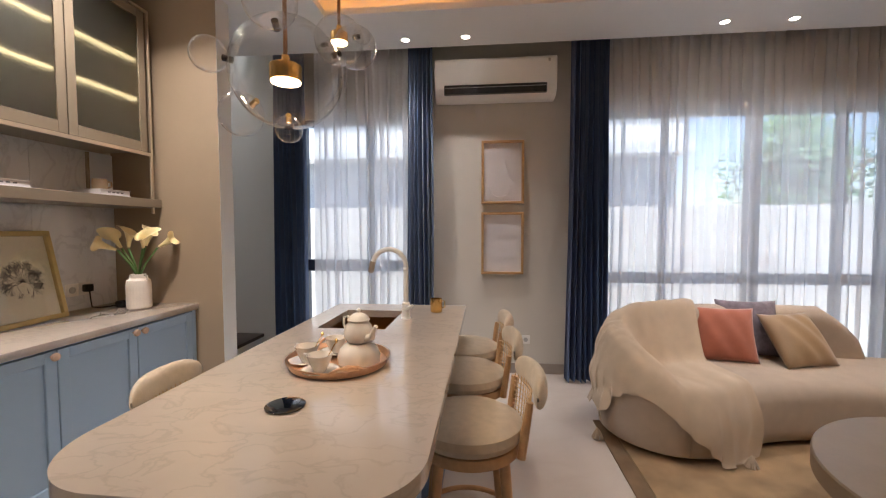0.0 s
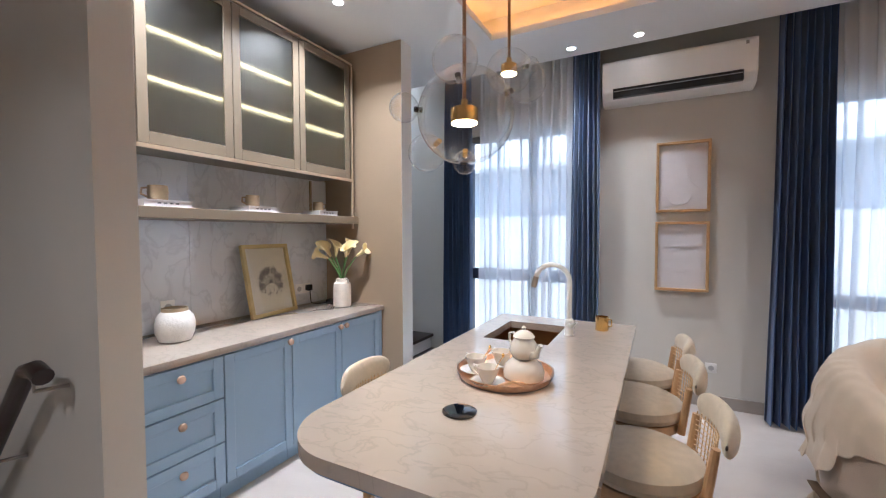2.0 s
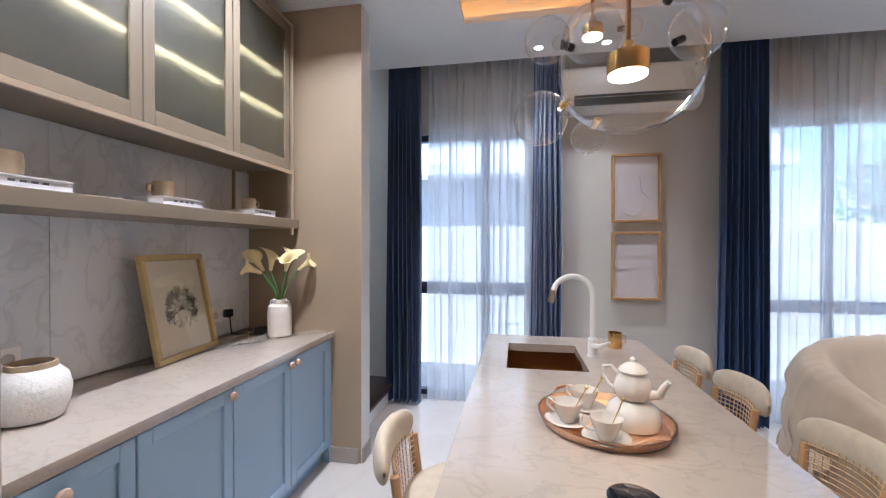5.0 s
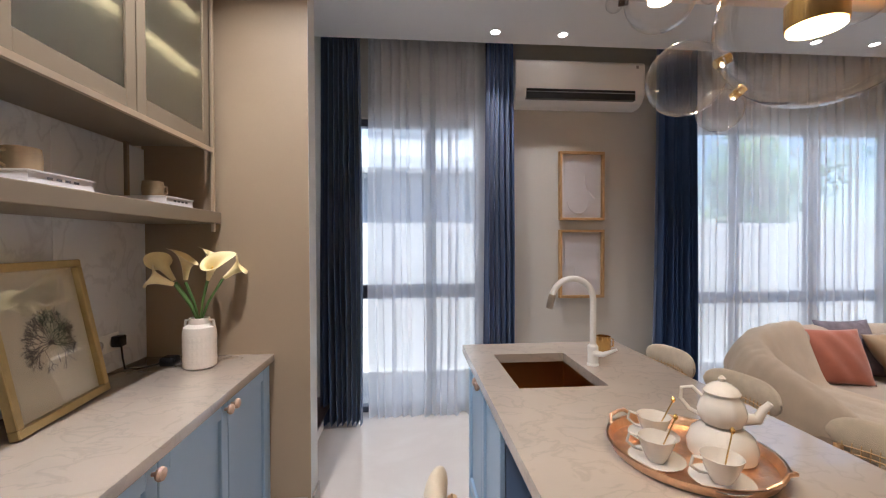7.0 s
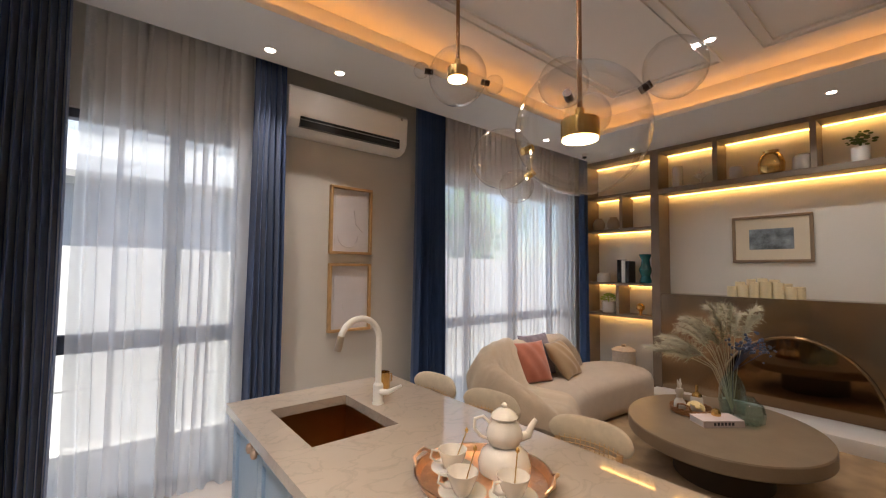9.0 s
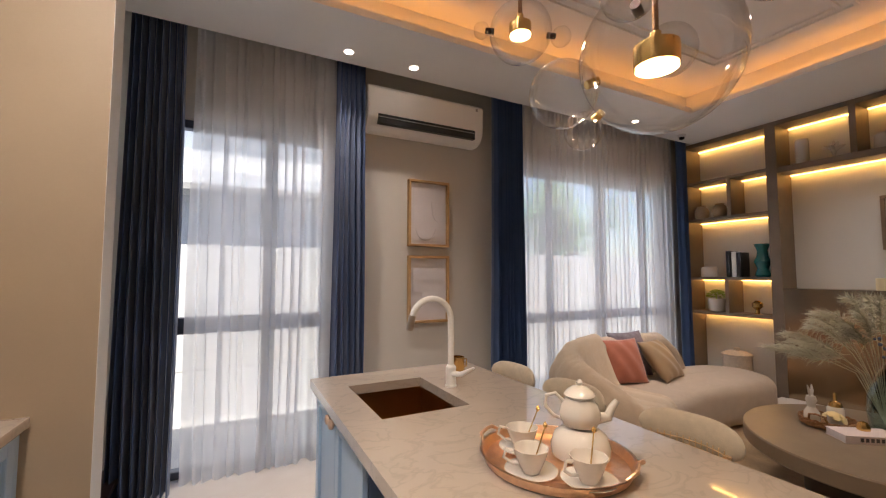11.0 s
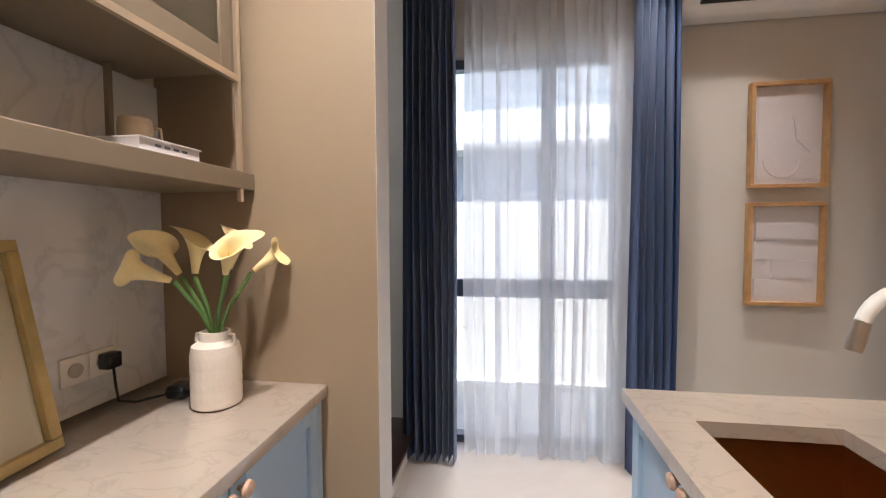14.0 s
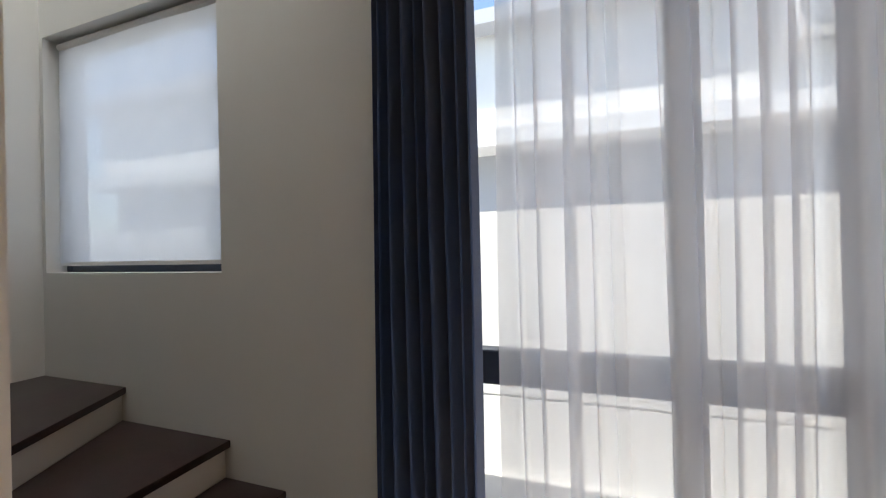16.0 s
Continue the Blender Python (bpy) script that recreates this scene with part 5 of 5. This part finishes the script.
lone("rabbit_ornament", bm, CERAMIC, "white ceramic rabbit figurine on the wicker tray", "figurine", (2.1, 2.04, TZ + 0.0065))
bt = thing("perfume_bottle", (2.2, 1.95, TZ + 0.0065), "white bottle with a gold stopper", "bottle")
part("body", lathe(B(), [(0.042, 0), (0.046, 0.004), (0.046, 0.1), (0.038, 0.112), (0.014, 0.118)], 28), CERAMIC, bt)
part("stopper", lathe(B(), [(0.038, 0.113), (0.032, 0.135), (0.011, 0.148), (0.009, 0.2), (0.003, 0.203)], 24), GOLD, bt)
bm = B()
rnd = random.Random(4)
for k in range(40):
    a, b = rnd.uniform(0, math.tau), rnd.uniform(0, 1.3)
    d = Vector((math.cos(a) * math.sin(b), math.sin(a) * math.sin(b), math.cos(b)))
    bmesh.ops.create_icosphere(bm, subdivisions=1, radius=0.024, matrix=Matrix.Translation(d * 0.062 + Vector((0, 0, 0.02))) @ d.to_track_quat("Z", "Y").to_matrix().to_4x4() @ Matrix.Diagonal((1, 0.8, 0.45, 1)))
lone("cream_blossom", bm, LILY, "round cream blossom ornament on the wicker tray", "flower", (2.11, 1.93, TZ + 0.012))
b = book((2.02, 1.76, TZ), (0.16, 0.31, 0.045), 54, mat("pale_pink_cover", (0.72, 0.62, 0.6), 0.6), "pale pink hardback book on the coffee table", group="table books")
bars = B()
for j in range(6):
    box(bars, -0.0812, -0.075 + 0.027 * j, 0.012, -0.08, -0.058 + 0.027 * j, 0.034)
part("spine_mark", bars, INK, b, smooth=0)
lone("gold_knot", lathe(B(), [(0.02, 0), (0.032, 0.004), (0.034, 0.025), (0.02, 0.05), (0.006, 0.055)], 8), GOLD, "small faceted gold ornament on the book", "ornament", (2.05, 1.77, TZ + 0.0455))

# ---- wall unit and fireplace ----
unit = thing("wall_unit", (3.8, 1.5, 0), "smoked wood wall shelving with warm light strips", "shelving")
FX = -0.15


def board(name, y0, z0, y1, z1, depth=0.298):
    part(name, box(B(), FX, y0 - 1.5, z0, FX + depth, y1 - 1.5, z1, 0.002, 1), SHELFWOOD, unit)


board("upright", 3.79, 0.0, 3.85, 2.97)
board("upright", 2.83, 0.0, 2.93, 2.97)
board("upright", -0.9, 0.0, -0.8, 2.97)
board("top_board", -0.9, 2.97, 3.85, 3.018)
board("bridge_shelf", -0.8, 2.46, 2.83, 2.52)
for y in (2.2, 1.38, 0.5, -0.3):
    board("divider", y, 2.52, y + 0.05, 2.97)
for z in (2.5, 2.04, 1.33, 0.92):
    board("shelf", 2.93, z, 3.79, z + 0.035)
board("divider", 3.29, 2.075, 3.33, 2.5)
board("divider", 3.35, 0.955, 3.39, 1.33)
LEDS = [(2.93, 3.79, z) for z in (2.497, 2.037, 0.917)] + [(2.93, 3.35, 1.327), (3.39, 3.79, 1.327), (2.93, 3.79, 2.965), (-0.8, 2.83, 2.457), (2.25, 2.83, 2.967), (1.43, 2.2, 2.967), (0.55, 1.38, 2.967), (-0.25, 0.5, 2.967)]
for y0, y1, z in LEDS:
    part("light_strip", box(B(), 0.105, y0 - 1.49, z - 0.008, 0.125, y1 - 1.51, z), LED, unit, "warm light strip", smooth=0)
fire = thing("fireplace", (3.66, 0.95, 0), "bronze mirrored fireplace surround with an arched niche", "fireplace")
bm = B()
AC, AR, AZ = 0.66, 0.62, 0.22
arch = [(AC + AR * math.cos(math.pi * i / 24), AZ + 0.66 * math.sin(math.pi * i / 24)) for i in range(25)]
outer = [(1.93, 0.14)] + [(1.93, 1.25), (-1.7, 1.25), (-1.7, 0.14)]
pts = [(1.93, 0.14), (1.93, 1.25), (-1.7, 1.25), (-1.7, 0.14), (AC - AR, 0.14)] + arch[::-1] + [(AC + AR, 0.14)]
f0 = [bm.verts.new((0, y, z)) for y, z in pts]
f1 = [bm.verts.new((0.05, y, z)) for y, z in pts]
bm.faces.new(f0)
bm.faces.new(f1[::-1])
for i in range(len(pts)):
    k = (i + 1) % len(pts)
    bm.faces.new((f0[i], f0[k], f1[k], f1[i]))
part("surround", bm, FIREPANEL, fire, smooth=0)
part("niche_back", box(B(), 0.13, AC - AR - 0.02, 0.14, 0.14, AC + AR + 0.02, 0.95), mat("smoked_mirror", (0.22, 0.14, 0.08), 0.06, 0.95), fire, "dark bronze mirror niche back", smooth=0)
part("niche_rim", tube(B(), [(-0.004, y, z) for y, z in [(AC + AR, 0.15)] + arch + [(AC - AR, 0.15)]], 0.018, 8), FIREPANEL, fire)
part("mantel", box(B(), 0.05, -1.7, 1.2, 0.285, 1.87, 1.25), FIREPANEL, fire, smooth=0)
part("hearth", box(B(), -0.34, -1.7, 0.0, 0.28, 1.94, 0.135, 0.004), MATTEWHITE, fire, "white hearth plinth")
land = thing("landscape_picture", (3.945, 1.81, 1.62), "silver framed landscape print above the fireplace", "picture")
w, h = 0.345, 0.505
for q in ((-w, 0, w, 0.03), (-w, h - 0.03, w, h), (-w, 0.03, -w + 0.03, h - 0.03), (w - 0.03, 0.03, w, h - 0.03)):
    part("frame", box(B(), -0.03, q[0], q[1], 0, q[2], q[3], 0.004, 1), mat("aged_silver", (0.3, 0.22, 0.15), 0.4, 0.5), land)
part("mat", box(B(), -0.012, -w + 0.03, 0.03, -0.006, w - 0.03, h - 0.03), MATBOARD, land, smooth=0)
part("print", box(B(), -0.014, -0.19, 0.14, -0.0122, 0.19, 0.36), PAINTING, land, "grey blue river landscape", smooth=0)
rnd = random.Random(6)
for k in range(12):
    y, r, z = 2.12 - 0.05 * k, rnd.uniform(0.038, 0.046), (0.11, 0.16, 0.13, 0.19, 0.16, 0.2, 0.17, 0.19, 0.16, 0.15, 0.12, 0.12)[k]
    c = thing("pillar_candle", (3.74 + (0.09 if k % 2 else 0), y, 1.2502), "ivory wax pillar candle on the fireplace ledge", "candle", group="pillar candles")
    part("wax", lathe(B(), [(r, 0), (r, z - 0.004), (r - 0.004, z), (r - 0.012, z - 0.006), (0.001, z - 0.008)], 24), CANDLEWAX, c)
    part("wick", tube(B(), [(0, 0, z - 0.008), (0.001, 0, z + 0.008)], 0.0012, 5), BLACK, c)


def pot_on(y, z, prof, material, name, label, category, x=3.76, wave=None, n=28, group=""):
    return lone(name, lathe(B(), prof, n, wave=wave), material, label, category, (x, y, z + 0.0005), group=group)


for y in (3.68, 3.47):
    pot_on(y, 2.075, [(0.05, 0), (0.075, 0.03), (0.08, 0.09), (0.06, 0.14), (0.045, 0.15), (0.05, 0.165), (0.03, 0.165)], STONEWARE, "stoneware_jar", "brown stoneware jar on the lit shelf", "jar", group="shelf jars")
pot_on(3.62, 1.365, [(0.085, 0), (0.09, 0.01), (0.085, 0.1), (0.075, 0.12), (0.07, 0.1), (0.07, 0.02)], CERAMIC, "white_bowl", "white ceramic bowl on the shelf", "bowl")
pot_on(3.05, 1.365, [(0.06, 0), (0.075, 0.02), (0.05, 0.09), (0.065, 0.13), (0.08, 0.17), (0.055, 0.22), (0.045, 0.29), (0.075, 0.36), (0.07, 0.365)], TEAL, "teal_vase", "tall teal glazed turned vase on the shelf", "vase")
for k, (y, cm) in enumerate(((3.36, BLACK), (3.30, MATTEWHITE), (3.25, BLACK))):
    b = thing("upright_book", (3.77, y, 1.3655), "dark hardback book standing on the shelf" if k != 1 else "white hardback book standing on the shelf", "book", group="standing books")
    part("cover", box(B(), -0.09, -0.024, 0, 0.09, 0.024, 0.3 - 0.01 * k, 0.003, 1), cm, b)
pot_on(3.55, 0.955, [(0.07, 0), (0.08, 0.01), (0.09, 0.13), (0.085, 0.15), (0.075, 0.14), (0.07, 0.12)], CERAMIC, "plant_pot", "white ceramic pot with a leafy plant", "pot")
bm = B()
rnd = random.Random(9)
for k in range(70):
    a, b2 = rnd.uniform(0, math.tau), rnd.uniform(0, 1.4)
    c = Vector((0.08 * math.cos(a) * math.sin(b2), 0.11 * math.sin(a) * math.sin(b2), 0.15 + 0.1 * math.cos(b2)))
    bmesh.ops.create_icosphere(bm, subdivisions=1, radius=rnd.uniform(0.018, 0.03), matrix=Matrix.Translation(c) @ Matrix.Rotation(a, 4, "Z") @ Matrix.Diagonal((1, 1, 0.4, 1)))
tube(bm, [(0, 0, 0.1), (0, 0, 0.2)], 0.01, 6)
lone("green_plant", bm, mat("lime_leaf", (0.3, 0.42, 0.08), 0.6, vary=0.3, scale=30), "bushy lime green plant in a white pot", "plant", (3.76, 3.55, 0.956))
pot_on(3.12, 0.955, [(0.045, 0), (0.02, 0.01), (0.02, 0.05), (0.05, 0.08), (0.05, 0.12), (0.02, 0.15)], GOLD, "brass_ornament", "small brass ornament on the lit shelf", "ornament")
basket = thing("lidded_basket", (3.78, 3.36, 0.001), "white woven basket with a lid below the shelves", "basket")
part("body", lathe(B(), [(0.135, 0), (0.142, 0.02), (0.145, 0.3), (0.14, 0.46)], 40), mat("cream_weave", (0.6, 0.5, 0.39), 0.9, vary=0.12, scale=40, bump=0.8, fine=90), basket)
part("lid", lathe(B(), [(0.148, 0.462), (0.15, 0.48), (0.1, 0.51), (0.03, 0.52), (0.03, 0.55), (0.001, 0.552)], 40), mat("cream_weave", (0.6, 0.5, 0.39)), basket)
Z = 2.5205
pot_on(2.65, Z, [(0.05, 0), (0.055, 0.01), (0.055, 0.24), (0.05, 0.26), (0.03, 0.26)], CERAMIC, "white_vase", "slender white cylinder vase on the high shelf", "vase")
bm = B()
for d in [(1, 0, 0.3), (-1, 0, 0.3), (0, 1, 0.3), (0, -1, 0.3), (0, 0, 1), (0.7, 0.7, 0.8), (-0.7, -0.7, 0.8), (0.7, -0.7, 0.5), (-0.7, 0.7, 0.5), (0, 0, -0.7)]:
    d = Vector(d).normalized()
    tube(bm, [Vector((0, 0, 0.08)), Vector((0, 0, 0.08)) + d * 0.09], [0.03, 0.004], 6)
lone("star_ornament", bm, CERAMIC, "white spiky star ornament on the high shelf", "ornament", (3.76, 2.4, Z + 0.011))
pot_on(2.05, Z, [(0.07, 0), (0.075, 0.01), (0.07, 0.12), (0.06, 0.14), (0.03, 0.14)], mat("mushroom_ceramic", (0.5, 0.44, 0.38), 0.6), "ceramic_pot", "matte mushroom ceramic pot on the high shelf", "pot", group="high shelf pots")
pot_on(1.75, Z, [(0.09, 0), (0.11, 0.04), (0.115, 0.12), (0.09, 0.2), (0.06, 0.225), (0.07, 0.25), (0.04, 0.25)], GOLD, "gold_jar", "round gold and brown jar on the high shelf", "jar")
pot_on(1.5, Z, [(0.08, 0), (0.09, 0.03), (0.08, 0.14), (0.06, 0.16), (0.03, 0.16)], mat("mushroom_ceramic", (0.5, 0.44, 0.38), 0.6), "ceramic_pot", "matte mushroom ceramic pot on the high shelf", "pot", group="high shelf pots")
pot_on(1.1, Z, [(0.06, 0), (0.065, 0.01), (0.065, 0.14), (0.055, 0.14), (0.05, 0.12)], MATTEWHITE, "plant_pot", "white pot with a small plant on the high shelf", "pot")
bm = B()
for k in range(40):
    c = Vector((rnd.gauss(0, 0.035), rnd.gauss(0, 0.045), 0.17 + abs(rnd.gauss(0, 0.05))))
    bmesh.ops.create_icosphere(bm, subdivisions=1, radius=rnd.uniform(0.014, 0.026), matrix=Matrix.Translation(c) @ Matrix.Diagonal((1, 1, 0.5, 1)))
tube(bm, [(0, 0, 0.12), (0, 0, 0.2)], 0.01, 6)
lone("small_plant", bm, mat("dark_leaf", (0.08, 0.14, 0.04), 0.6, vary=0.3, scale=30), "small dark green plant in a white pot", "plant", (3.76, 1.1, Z))
cam_dome = thing("security_camera", (3.2, 3.55, H), "small white dome security camera on the ceiling", "camera")
part("base", lathe(B(), [(0.04, 0), (0.045, -0.01), (0.04, -0.03), (0.001, -0.03)], 24), PLASTIC, cam_dome)
part("eye", lathe(B(), [(0.03, -0.03), (0.026, -0.05), (0.001, -0.06)], 24), BLACK, cam_dome)
